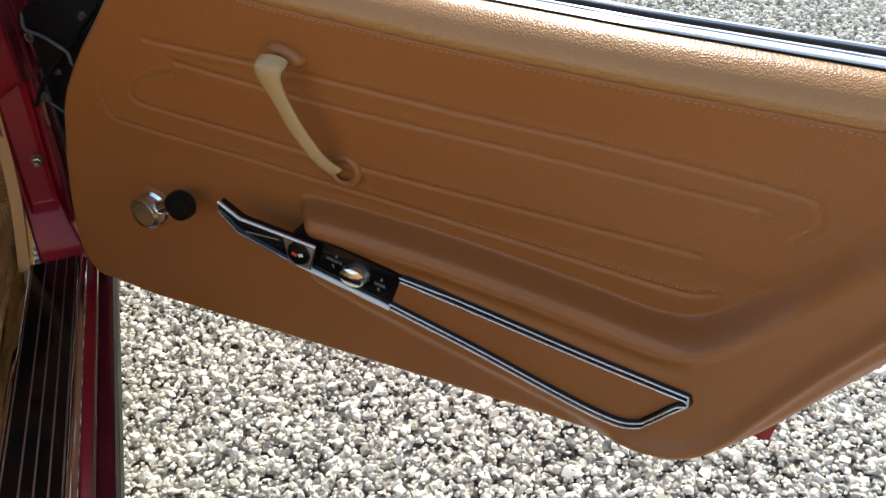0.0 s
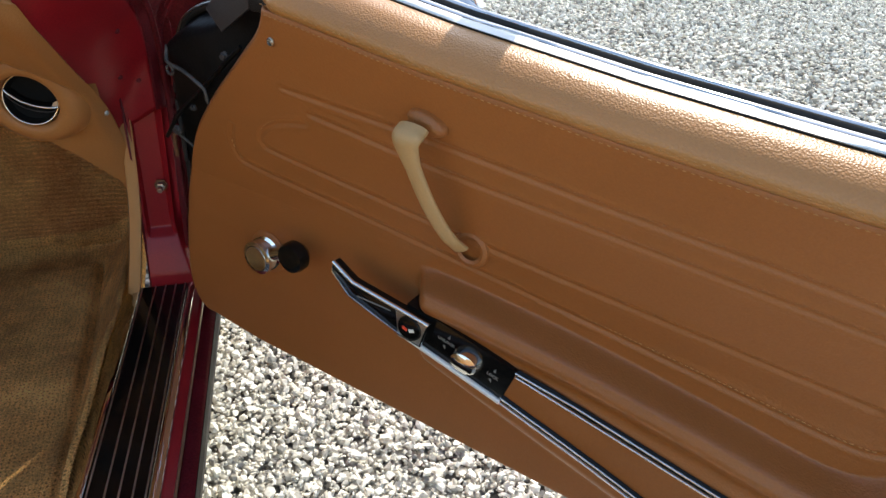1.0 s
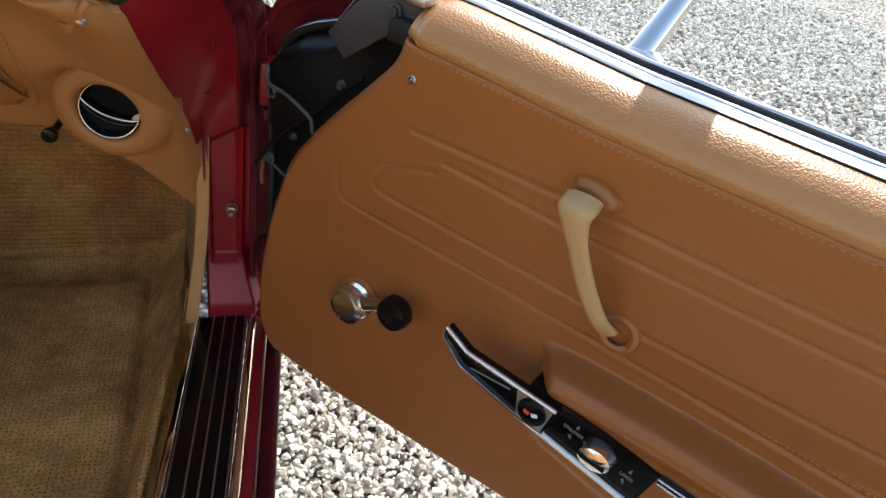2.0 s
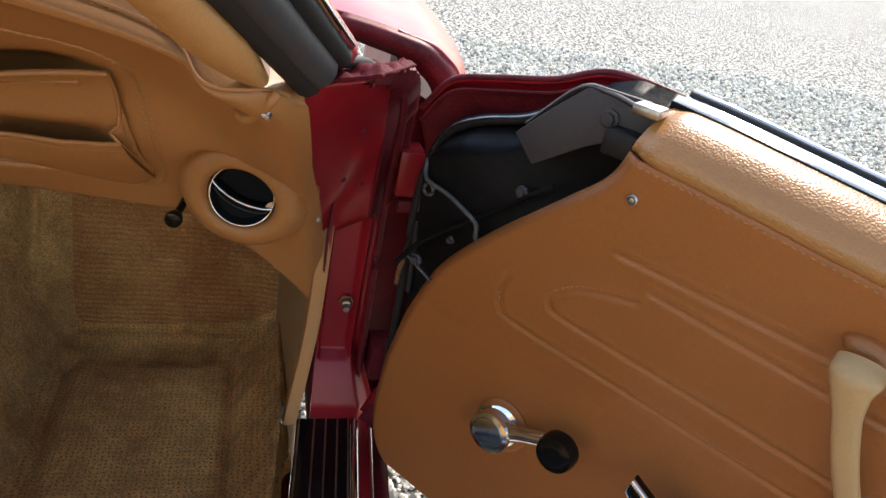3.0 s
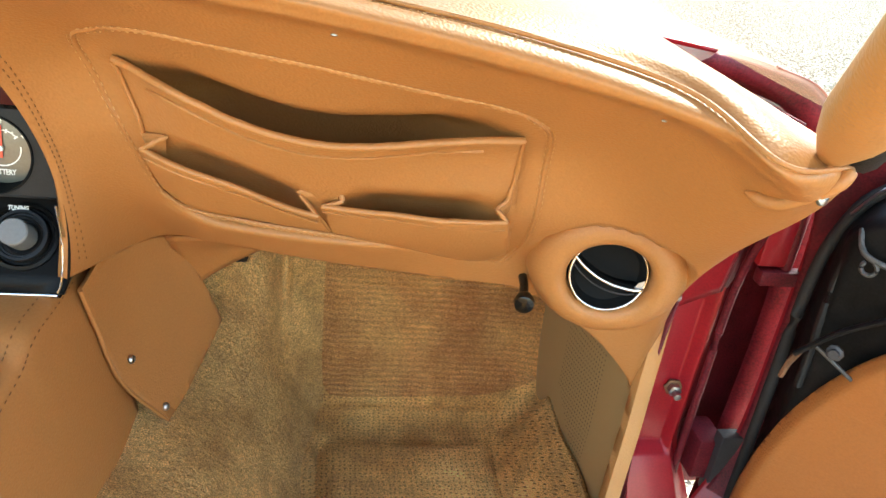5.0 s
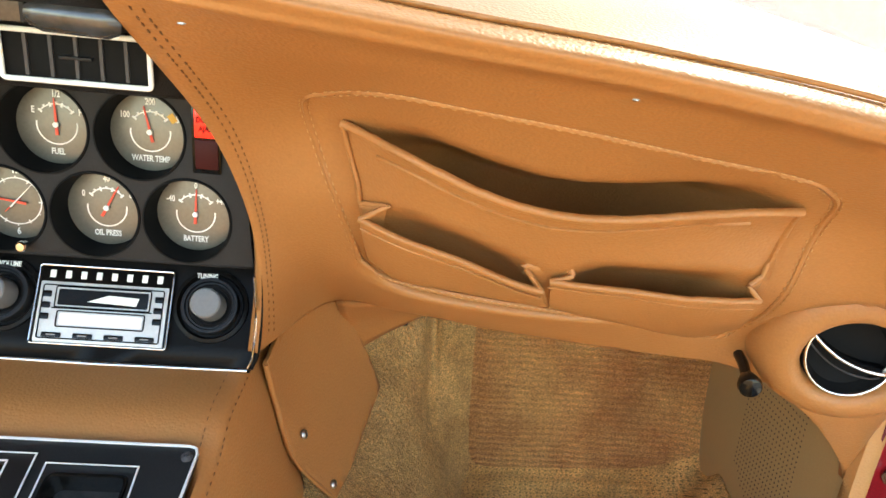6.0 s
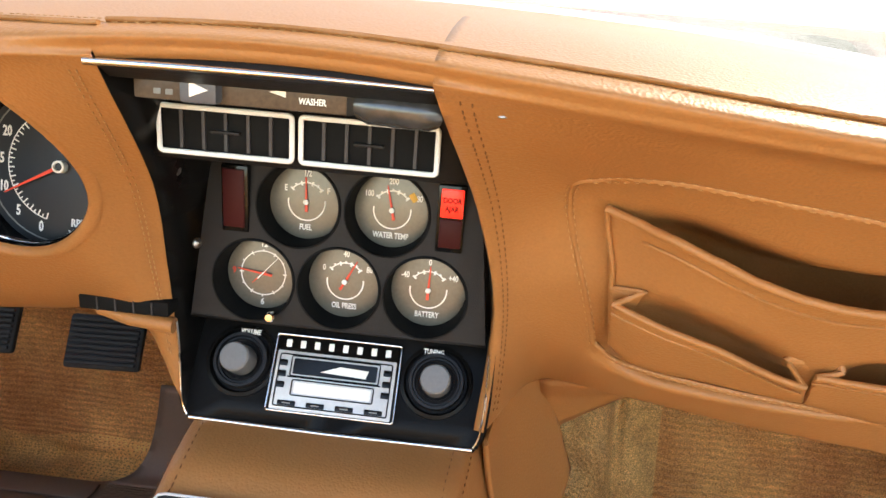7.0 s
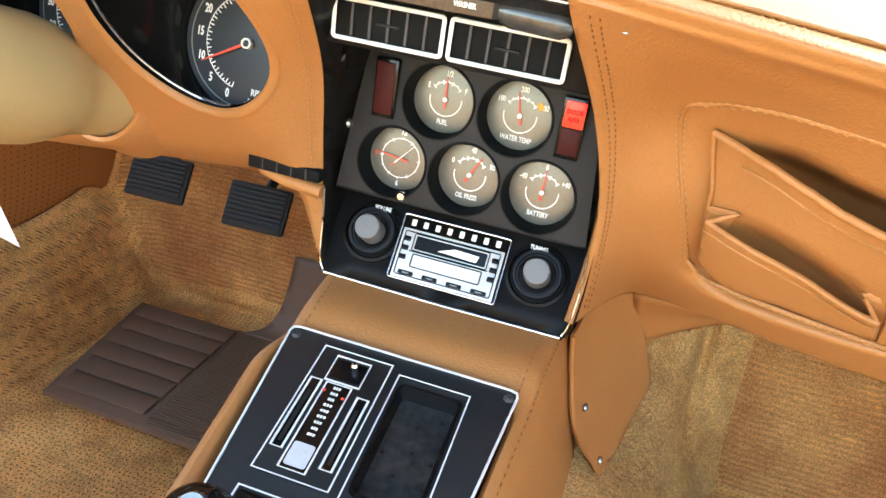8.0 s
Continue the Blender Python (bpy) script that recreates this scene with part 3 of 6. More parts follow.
def door_shell():
    us = np.linspace(0, 1, 60)
    C = []
    for s in us:
        a = -0.217 + s * 0.36
        top = float(np.interp(a, [-.217, -.205, -.185, -.15, -.10, -.06, -.027, 0, .15], [.70, .765, .797, .818, .835, .862, .893, .903, .893]))
        col = []
        for r in np.linspace(0, 1, 50):
            zz = 0.37 + r * (top - 0.37)
            e = min(a + 0.217, (top - zz))
            n = min(-0.016, float(door_n(a, zz)) - 0.016) - 0.045 * (1 - float(smoothstep(0, 0.028, np.array(e)))) - 0.010 * math.sin(9 * a + 14 * zz) ** 2
            col.append((a, -n, zz))
        C.append(col)
    part("inner_shell", sheet(C, 0.004), M_DOORBLACK, door, "black painted metal door shell, scuffed")
    # rounded flange and its seal
    F = [(-.215, .052, .40), (-.217, .055, .55), (-.217, .055, .70), (-.205, .055, .765), (-.185, .055, .797), (-.15, .055, .818), (-.10, .055, .836), (-.06, .05, .862)]
    # highlight along the flange, made as a thin steel line
    part("flange_edge", tube([(a, b - .005, c + .003) for a, b, c in spline(F[3:], 40)], 0.0016, 6), M_STEEL, door, "bright line drawn as the highlight on the door shell's edge")
    part("flange_seal", tube(spline(F, 60), 0.006, 8), M_RUBBER, door, "black rubber edge seal")
    F = [(-.19, .03, .60), (-.193, .03, .72), (-.178, .03, .775), (-.14, .03, .795), (-.09, .03, .808), (-.04, .03, .822)]
    part("inner_seal", tube(spline(F, 50), 0.004, 6), M_RUBBER, door)
    # grey stiffener plate near the belt
    m = Matrix(((1, 0, 0, 0), (0, 0, -1, 0.0), (0, 1, 0, 0), (0, 0, 0, 1)))
    ol = [(-.080, .836), (-.050, .868), (-.016, .900), (.036, .900), (.046, .880), (.030, .868), (-.010, .846), (-.056, .813)]
    part("stiffener_plate", plate(ol, 0.004, 0.001, Matrix.Translation((0, -0.002, 0)) @ m), M_GREYPLATE, door, "dull dark grey metal stiffener plate")
    part("corner_cap", tube(spline([(-.075, .01, .845), (-.03, .004, .892), (.0, .0, .897), (.035, -.005, .893)], 24), .0050, 8, squash=(1, .5)), M_GREYPLATE, door, "bright edge of the door corner")
    part("corner_clip", box(.030, .054, -.024, -.004, .892, .901, .002), M_STEEL, door, "dull metal corner clip")
    part("clip_bracket", box(.012, .052, -.022, .012, .852, .874, .003), M_BLACK, door, "black bracket")
    crease = spline([(-.200, .010, .640), (-.165, .009, .684), (-.105, .006, .735), (-.030, .002, .800)], 40)
    part("pressed_crease", tube(crease, .0030, 6), M_DOORBLACK, door, "pressed crease across the black door shell")
    part("wire_hook", tube([(-.170 + .006 * math.cos(a), .006, .742 + .006 * math.sin(a)) for a in np.linspace(2.4, 7.4, 16)], .0020, 6), M_WIRE, door, "curled end of the wire")
    wire = [(-.188, .020, .768), (-.182, .012, .756), (-.172, .007, .750), (-.145, .006, .746), (-.118, .004, .737), (-.103, .003, .730), (-.101, .004, .716), (-.098, .010, .706)]
    part("wire", tube(spline(wire, 36), 0.0026, 6), M_WIRE, door, "bent grey wire")
    part("rusty_latch", tube([(-.197, .020, .642), (-.204, .024, .622), (-.207, .028, .603)], 0.0030, 6), M_RUST, door, "rusty spring")
    part("lower_rod", tube([(-.185, .010, .655), (-.165, .012, .645), (-.140, .014, .632)], 0.0018, 6), M_WIRE, door)
    for a, b, r in ((-.169, .659, .005), (-.062, .781, .0045), (-.130, .700, .003), (.0067, .877, .006)):
        part("bolt", lathe([(r * 1.5, 0), (r * 1.5, .002), (r, .003), (r * .9, .006), (0, .006)], 8, facing((a, 0.006 if b < .8 else -0.003, b), (0, -1, 0))), M_GREYPLATE, door)


door_shell()


def door_fittings():
    def at(a, b, d=0.0):
        return facing((a, -(float(door_n(a, b)) + d), b), (0, -1, 0))
    # window crank
    c = part("crank_boss", lathe([(.026, 0), (.026, .002), (.021, .005), (.019, .012), (.0225, .015), (.022, .020), (.0175, .0215), (.017, .0200), (.0, .022)], 40, at(-.031, .508) @ Matrix.Diagonal((1.1, 1.1, 1, 1))), M_CHROME, door, "chrome window crank hub")
    part("crank_disc", lathe([(0, .0226), (.0165, .0222), (.0168, .0205)], 40, at(-.031, .508) @ Matrix.Diagonal((1.1, 1.1, 1, 1))), M_CHROME, c, "brushed disc of the crank hub")
    part("escutcheon", lathe([(.032, 0), (.032, .002), (.028, .004), (.024, .004)], 40, at(-.026, .512)), M_SHADEVINYL, door, "tan plastic ring behind the crank")
    b0 = Vector(at(-.030, .508).translation)
    arm = [b0 + Vector((.008, -.010, .004)), b0 + Vector((.035, -.014, .018)), b0 + Vector((.06, -.016, .030)), b0 + Vector((.082, -.018, .040))]
    part("crank_arm", tube(spline(arm, 16), [.011] * 4 + [.0095] * 8 + [.008] * 4, 12, squash=(1, .6), up=(0, 1, 0)), M_CHROME, door, "chrome crank arm")
    k = b0 + Vector((.084, -.018, .041))
    part("crank_knob", lathe([(.008, 0), (.015, .003), (.0205, .010), (.021, .020), (.019, .026), (.012, .028), (.008, .0275), (0, .028)], 32, facing(k, (0, -1, 0))), M_GLOSS, door, "black plastic crank knob")
    # pull strap
    S = [(.252, .784, .020), (.252, .776, .034), (.254, .762, .037), (.261, .735, .036), (.272, .700, .033), (.285, .665, .025), (.293, .644, .012)]
    P = spline([(a, -(float(door_n(a, b)) + d), b) for a, b, d in S], 40)
    w = np.interp(np.linspace(0, 1, 40), [0, .15, .3, .45, .8, 1], [.0175, .0180, .0135, .0098, .0095, .0105])
    part("pull_strap", tube(P, list(w), 16, squash=(1, .42), up=(0, 1, 0)), M_STRAP, door, "pale tan door pull strap")
    part("strap_anchor", lathe([(.0, .005), (.017, .005), (.021, .003), (.023, 0)], 28, at(.256, .785) @ pose(0, 0, 0, 0, 0, -14) @ Matrix.Diagonal((1.05, .55, 2.2, 1))), M_SHADEVINYL, door, "tan cup behind the strap")
    part("strap_anchor", lathe([(.013, .004), (.017, .006), (.0215, .004), (.023, 0)], 28, at(.300, .641)), M_SHADEVINYL, door)
    # trim screw
    part("screw_cup", lathe([(.0078, 0), (.0078, .0015), (.0055, .0022), (.0042, .0005), (.0034, .002), (0, .0025)], 24, at(.057, .829, .001) @ Matrix.Diagonal((.62, .62, 1, 1))), M_STEEL, door, "trim screw with cupped washer")
    # black and chrome latch bezel with the release lever
    base_n = 0.020

    def bez(outline, n0, depth, bevel):
        m = Matrix(((1, 0, 0, 0), (0, 0, -1, -n0), (0, 1, 0, 0), (0, 0, 0, 1)))
        return plate(outline, depth, bevel, m)
    part("latch_bezel", bez([(.236, .556), (.279, .551), (.385, .527), (.369, .478), (.241, .510)], base_n, .03, .001), M_GLOSS, door, "gloss black lock bezel")
    part("bezel_edge", tube([(.238, -base_n - .001, .509), (.30, -base_n - .001, .494), (.369, -base_n - .001, .477)], .0036, 8), M_BRIGHT, door, "chrome lower edge")
    lever = bez([(.134, .580), (.164, .562), (.274, .547), (.264, .513), (.236, .517), (.158, .541), (.132, .566)], base_n + .010, .012, .0015)
    lv = part("release_lever", lever, M_GLOSS, door, "black door release lever with chrome rim")
    rim = [(.134, .580), (.164, .562), (.274, .547), (.264, .513), (.236, .517), (.158, .541), (.132, .566)]
    part("lever_rim", tube([(a, -base_n - .0105, b) for a, b in rim], .0016, 6, closed=True, up=(0, 1, 0)), M_CHROME, lv, "chrome rim")
    part("lever_top_edge", tube([(.134, -base_n - .0105, .580), (.164, -base_n - .0105, .562), (.274, -base_n - .0105, .547)], .0030, 8, up=(0, 1, 0)), M_CHROME, lv, "bright top edge of the lever")
    part("lever_end", bez([(.228, .551), (.271, .545), (.262, .513), (.232, .514)], base_n + .0115, .002, .0008), M_STEEL, lv, "brushed metal end of the lever")
    part("emblem", lathe([(0, .003), (.0135, .003), (.0155, .0022), (.0165, 0)], 36, facing((.249, -base_n - .0118, .533), (0, -1, 0))), M_GLOSS, lv, "round dark emblem with small crossed flags")
    for dx, mt in ((-.0045, M_NEEDLE), (.0045, M_PRINT)):
        part("emblem_flag", box(-.0035, .0035, -.0022, .0022, 0, .0005), mt, lv, m=facing((.249 + dx, -base_n - .0150, .533), (0, -1, 0)) @ pose(0, 0, 0, 0, 0, -20 if dx < 0 else 20))
    part("lever_line", bez(rrect(.05, .0016, .0007, 2, .195, .545), base_n + .0106, .0006, 0), M_PRINTDIM, lv)
    # lock toggle
    tg = part("lock_toggle", lathe([(0, .016), (.010, .015), (.0165, .012), (.018, .006), (.019, 0)], 36, facing((.323, -base_n, .516), (0, -1, 0)) @ Matrix.Diagonal((1.05, .78, 1, 1))), M_CHROME, door, "chrome lock slider")
    part("toggle_slot", box(-.014, .014, -.0022, .0022, .0135, .0172, .0008), M_GLOSS, tg, m=facing((.323, -base_n, .516), (0, -1, 0)) @ pose(0, 0, 0, 0, 0, -10))
    mm = facing((.293, -base_n - .0006, .527), (0, -1, 0)) @ pose(0, 0, 0, 0, 0, -12)
    words("UNLOCK", .0056, mm, M_PRINTDIM, door)
    mm = facing((.356, -base_n - .0006, .508), (0, -1, 0)) @ pose(0, 0, 0, 0, 0, -12)
    words("LOCK", .0056, mm, M_PRINTDIM, door)
    for a, b, r in ((.297, .535, 70), (.291, .518, -70), (.359, .517, 70), (.354, .500, -70)):
        part("print_arrow", plate([(-.003, -.0018), (.003, 0), (-.003, .0018)], .0003, 0, facing((a, -base_n - .0006, b), (0, -1, 0)) @ pose(0, 0, 0, 0, 0, r)), M_PRINTDIM, door)
    # long chrome and black loop behind the bezel
    top = [(.385, .525), (.50, .505), (.62, .483), (.722, .466), (.734, .461), (.734, .454)]
    bot = [(.734, .454), (.722, .444), (.70, .420), (.687, .409), (.66, .405), (.60, .418), (.48, .4525), (.370, .482)]
    for name, mt, off, r in (("trim_loop", M_GLOSS, 0.0, .0056), ("chrome_loop", M_CHROME, 0.0036, .0013), ("chrome_loop", M_CHROME, -0.0034, .0013)):
        L = spline(top, 40).tolist() + spline(bot, 50).tolist()[1:]
        Q = []
        for i, (a, b) in enumerate(L):
            turn = max(-1, min(1, (39 - i) / 6 + .5)) if abs(i - 39) < 12 else (1 if i < 39 else -1)
            aa, bb = a + off * (1 - abs(turn)), b + off * turn
            Q.append((aa, -(max(float(door_n(aa, bb)), .21 * (bb - .68) + .050) + (0.001 if mt is M_GLOSS else 0.0062)), bb))
        part(name, tube(Q, r, 8, squash=(1, .7), up=(0, 1, 0)), mt, door, "black and chrome trim loop" if mt is M_GLOSS else "thin chrome line")


door_fittings()

# door mirror on its stalk
mirror = thing("door_mirror", "chrome door mirror on a slim stalk outside the door", "mirror", DOOR @ pose(.225, .085, .880))
part("stalk", tube([(0, 0, 0), (.010, .021, .033), (.020, .043, .067), (.031, .066, .102)], [.014, .012, .0115, .0125], 14), M_CHROME, mirror, "polished mirror stalk")
part("base", lathe([(.022, -.012), (.022, -.002), (.016, .004), (.010, .008)], 24), M_CHROME, mirror)
part("housing", box(.010, .072, .052, .090, .098, .215, .014, 3), M_CHROME, mirror, "rounded chrome mirror housing")

# ---- dashboard ----
DASH = [
 [(.083,.46,.957),(.083,0,.955),(.083,-.190,.9405),(.083,-.206,.928),(.085,-.195,.914),(.107,-.105,.835),(.122,-.06,.76),(.126,-.042,.69),(.124,-.045,.64)],
 [(.17,.46,.954),(.17,-.02,.95),(.17,-.196,.9345),(.17,-.211,.920),(.17,-.185,.905),(.172,-.088,.85),(.172,-.052,.77),(.17,.0,.70),(.172,.09,.62)],
 [(.25,.45,.950),(.25,-.03,.945),(.25,-.202,.9275),(.25,-.216,.913),(.25,-.190,.898),(.25,-.118,.84),(.25,-.076,.76),(.25,-.04,.70),(.245,.03,.645)],
 [(.34,.43,.945),(.34,-.05,.938),(.34,-.208,.9205),(.34,-.223,.906),(.34,-.195,.891),(.34,-.127,.83),(.34,-.084,.76),(.34,-.056,.70),(.34,-.005,.65)],
 [(.45,.39,.936),(.45,-.1,.928),(.45,-.220,.9085),(.45,-.236,.893),(.45,-.203,.879),(.45,-.123,.82),(.45,-.092,.75),(.45,-.048,.69),(.45,-.012,.643)],
 [(.54,.29,.922),(.54,-.16,.912),(.537,-.244,.892),(.54,-.26,.878),(.54,-.218,.865),(.54,-.140,.81),(.54,-.090,.735),(.54,-.028,.675),(.54,-.01,.632)],
 [(.60,.04,.898),(.59,-.24,.888),(.57,-.30,.871),(.585,-.29,.855),(.60,-.255,.835),(.605,-.175,.78),(.61,-.095,.71),(.61,-.040,.645),(.61,-.02,.595)],
 [(.625,-.245,.875),(.625,-.255,.873),(.618,-.285,.868),(.622,-.280,.85),(.632,-.245,.82),(.645,-.16,.752),(.662,-.085,.68),(.673,-.03,.60),(.675,0.0,.53)],
 [(.640,-.262,.868),(.642,-.26,.862),(.644,-.256,.853),(.648,-.25,.845),(.655,-.215,.81),(.668,-.135,.745),(.690,-.045,.66),(.703,0.0,.57),(.705,.015,.48)],
]
from mathutils.bvhtree import BVHTree

dash = thing("dashboard", "tan vinyl dashboard with stitched seams and a map pocket", "dashboard")
DASHP = loft(DASH, 121, 121)
bm = sheet(DASHP, 0.008, flip=True)
DASHTREE = BVHTree.FromBMesh(bm)
VENT = facing((.598, -.070, .683), (-.25, -.92, -.22))
_inv = VENT.inverted()
_kill = [f for f in bm.faces if abs((_inv @ f.calc_center_median()).z) < .05 and (_inv @ f.calc_center_median()).xy.length < .0460]
bmesh.ops.delete(bm, geom=_kill, context="FACES")
MOUTH = [(.1884, .847, .004), (.2153, .8455, .010), (.2389, .8445, .016), (.2798, .8313, .021), (.3149, .823, .022), (.3436, .8216, .022), (.3782, .8254, .021), (.4145, .8315, .018), (.452, .8325, .012), (.4776, .8294, .006)]
for v in bm.verts:
    # the skin dips under the vent's padded ring
    q = _inv @ v.co
    r = q.xy.length
    if abs(q.z) < .05 and r < .076:
        under = float(np.interp(r, [.040, .049, .058, .066, .073, .080], [.0010, .0045, .0020, -.0040, -.0150, -.038]))
        if q.z > under:
            q.z += (under - q.z) * (1 - smoothstep(.066, .076, r))
            v.co = VENT @ q
    # and falls back behind the open map pocket
    if v.co.y < .10 and .18 < v.co.x < .49 and v.co.z > .68:
        top = float(np.interp(v.co.x, [p[0] for p in MOUTH], [p[1] for p in MOUTH]))
        ends = smoothstep(.192, .270, v.co.x) * smoothstep(.480, .405, v.co.x)
        v.co.y += float(.085 * ends * smoothstep(top + .010, top - .024, v.co.z) * smoothstep(.690, .720, v.co.z))
part("dash_pad", bm, M_VINYL, dash, "tan grained vinyl dash pad and fascia")


def on_dash(x, z, off=0.0):
    """The point of the fascia at x, z, and off metres towards the seats."""
    hit = DASHTREE.ray_cast(Vector((x, -0.6, z)), Vector((0, 1, 0)))
    p = hit[0] if hit[0] else Vector((x, -0.05, z))
    nn = hit[1] if hit[0] else Vector((0, -1, 0))
    if nn.y > 0:
        nn = -nn
    return p + nn * off


def dash_lines():
    B = [(.2013, .7215), (.1879, .767), (.1713, .816), (.1632, .8559), (.179, .8668), (.2189, .8761), (.2673, .874), (.3319, .8681), (.4018, .8584), (.4528, .8524), (.4768, .8449), (.4966, .8275), (.506, .780), (.5120, .737), (.5175, .702), (.508, .671), (.487, .6735), (.4573, .679), (.3881, .6978), (.3184, .7044), (.2558, .7087), (.2192, .7094), (.2013, .7215)]
    B = spline(B, 160)
    part("pocket_border", tube([on_dash(a, b, -0.0008) for a, b in B], 0.0022, 6), M_VINYL, dash, "raised piping round the map pocket")
    for k in (0.985, 1.018):
        c = np.array([.335, .785])
        part("stitching", stitches([on_dash(*(c + (np.array(p) - c) * k), 0.0006) for p in B], 0.0052, 0.0006), M_THREAD, dash, "tan stitching thread")
    # seams on the pad's lip, and down the edge beside the gauges
    for j in (29.5, 31.0):
        i = int(j)
        pts = [Vector(DASHP[a, i]) * 0.5 + Vector(DASHP[a, i + 1]) * 0.5 + Vector((0, 0, 0.0012)) for a in range(0, 112)]
        if j == 29.5:
            part("seam_fold", tube([p + Vector((0, -.004, -.0004)) for p in pts], .0016, 6), M_VINYL, dash, "folded seam along the dash top")
        part("stitching", stitches(pts, 0.0040, 0.00036), M_THREAD, dash, "row of stitching along the dash lip")
    for i in (2, 3):
        pts = [Vector(DASHP[i, b]) + Vector((0.0, -0.0010, 0.0)) for b in range(56, 118)]
        part("stitching", stitches(pts, 0.0052, 0.0006), M_THREADDARK, dash, "stitching beside the gauge cluster")
    for x, z in ((.116, .911), (.338, .896), (.537, .870)):
        p = on_dash(x, z, 0.0)
        part("snap", lathe([(.0, .0010), (.0012, .0008), (.0018, 0)], 10, facing(p, (0, -.8, .3)) @ Matrix.Diagonal((1.3, .5, 1, 1))), M_STEEL, dash, "small bright staple in a dimple")
    for p, nn, r in ((Vector((.614, -.283, .849)), (.35, -.75, .35), .0048), (on_dash(.687, .651, .001), (.6, -.8, 0), .004)):
        screw(r, facing(p, nn), dash)


dash_lines()
lip = spline([(.590, -.246, .836), (.600, -.263, .836), (.609, -.279, .848), (.616, -.289, .860), (.621, -.288, .868)], 40)
part("end_lip", tube(lip, [.0012, .002, .003, .0035] + [.0042] * 34 + [.004, .003], 10), M_VINYL, dash, "rolled vinyl lip below the pillar pad")


def on_path(P, n):
    """n points over the fascia, smooth through rows of x, z and distance."""
    return [on_dash(a, b, d) for a, b, d in spline(P, n)]


def draped(top, bot, n=44, rows=14, fall=.8):
    """A pocket's front between its mouth and its lower edge, rows of x, z and distance off the fascia."""
    T, B = spline(top, n), spline(bot, n)
    out = []
    for k in range(n):
        col = []
        for r in np.linspace(0, 1, rows):
            a, b = (T[k] + (B[k] - T[k]) * r)[:2]
            col.append(list(on_dash(a, b, B[k][2] + (T[k][2] - B[k][2]) * (1 - r) ** fall)))
        out.append(col)
    return np.array(out)


def map_pocket():
    mouth = MOUTH
    foot = [(.2095, .733, .002), (.225, .730, .002), (.245, .726, .002), (.275, .722, .002), (.31, .718, .002), (.345, .713, .002), (.385, .708, .002), (.42, .701, .002), (.465, .692, .002), (.503, .697, .002)]
    front = draped(mouth, foot, fall=.62, rows=30)
    for x0, x1, x2, x3 in ((.205, .250, .300, .338), (.345, .385, .445, .484)):
        lip = np.interp(front[..., 0], [.2081, .2388, .2737, .3145, .3352, .3385, .4841], [.7835, .7783, .7689, .7503, .7425, .7546, .7559])
        front[..., 1] += .030 * smoothstep(x0, x1, front[..., 0]) * smoothstep(x3, x2, front[..., 0]) * smoothstep(lip + .016, lip - .014, front[..., 2])
    pk = part("map_pocket", sheet(front, .003, flip=True), M_VINYL, dash, "wide tan vinyl map pocket, gaping open")
    part("pocket_hem", tube(on_path(mouth, 60), .0032, 8), M_VINYL, pk, "rolled hem")
    part("hem_seam", tube(on_path([(a, b - .0135, d * .90 + .0012) for a, b, d in mouth[1:-1]], 60), .0013, 6), M_VINYL, pk, "raised seam below the hem")
    for side in ([(.1890, .848, .006), (.1951, .8237, .006), (.2009, .8024, .006), (.2029, .787, .006)], [(.4776, .8294, .006), (.4815, .808, .006), (.4827, .790, .006), (.4822, .778, .006)]):
        part("side_fold", tube(on_path(side, 20), .0020, 6), M_VINYL, pk, "folded side of the pocket")
    small = (([(.2081, .7835, .018), (.2388, .7783, .022), (.2737, .7689, .022), (.3145, .7503, .022), (.3352, .7425, .020)],
              [(.2108, .7306, .004), (.2330, .7175, .004), (.2738, .7171, .004), (.3243, .7123, .004), (.3460, .7108, .004)]),
             ([(.3385, .7546, .020), (.3682, .7564, .022), (.3968, .7568, .022), (.4375, .7559, .022), (.4841, .7559, .018)],
              [(.3480, .7102, .004), (.3773, .7035, .004), (.4121, .6956, .004), (.480, .6780, .004), (.5060, .6890, .004)]))
    for lo, bot in small:
        s = part("small_pocket", sheet(draped(lo, bot, fall=.75), .0028, flip=True), M_VINYL, dash, "small gusseted pocket below the map pocket")
        part("pocket_hem", tube(on_path(lo, 40), .0026, 8), M_VINYL, s, "rolled hem")
        part("hem_seam", tube(on_path([(a, b - .0085, d * .86 + .0012) for a, b, d in lo], 40), .0009, 6), M_VINYL, s, "raised seam below the hem")

    def gusset(zig, foot):
        """Folded strip whose mouth zigzags from one pocket to the next and which closes towards its foot."""
        Z = [Vector(on_dash(*p)) for p in zig]
        line = []
        for a, b in zip(Z, Z[1:]):
            line += [a.lerp(b, k / 8) for k in range(8)]
        line.append(Z[-1])
        F = Vector(on_dash(*foot))
        grid = [[list(p.lerp(F + (p - Z[0]) * .12, r)) for r in np.linspace(0, .92, 12)] for p in line]
        g = part("gusset", sheet(np.array(grid), .0018), M_VINYL, dash, "folded vinyl gusset")
        part("gusset_hem", tube(line, .0021, 6), M_VINYL, g, "bound edge")
    gusset([(.2029, .787, .006), (.2237, .793, .010), (.2087, .7840, .019)], (.2115, .732, .004))
    gusset([(.3352, .7425, .020), (.3179, .7601, .012), (.3358, .7612, .011), (.3523, .7616, .012), (.3545, .7585, .016), (.3385, .7546, .020)], (.3470, .7105, .005))
    gusset([(.4841, .7559, .018), (.4739, .7628, .012), (.4817, .7699, .009), (.4822, .7795, .006)], (.5070, .690, .004))


map_pocket()


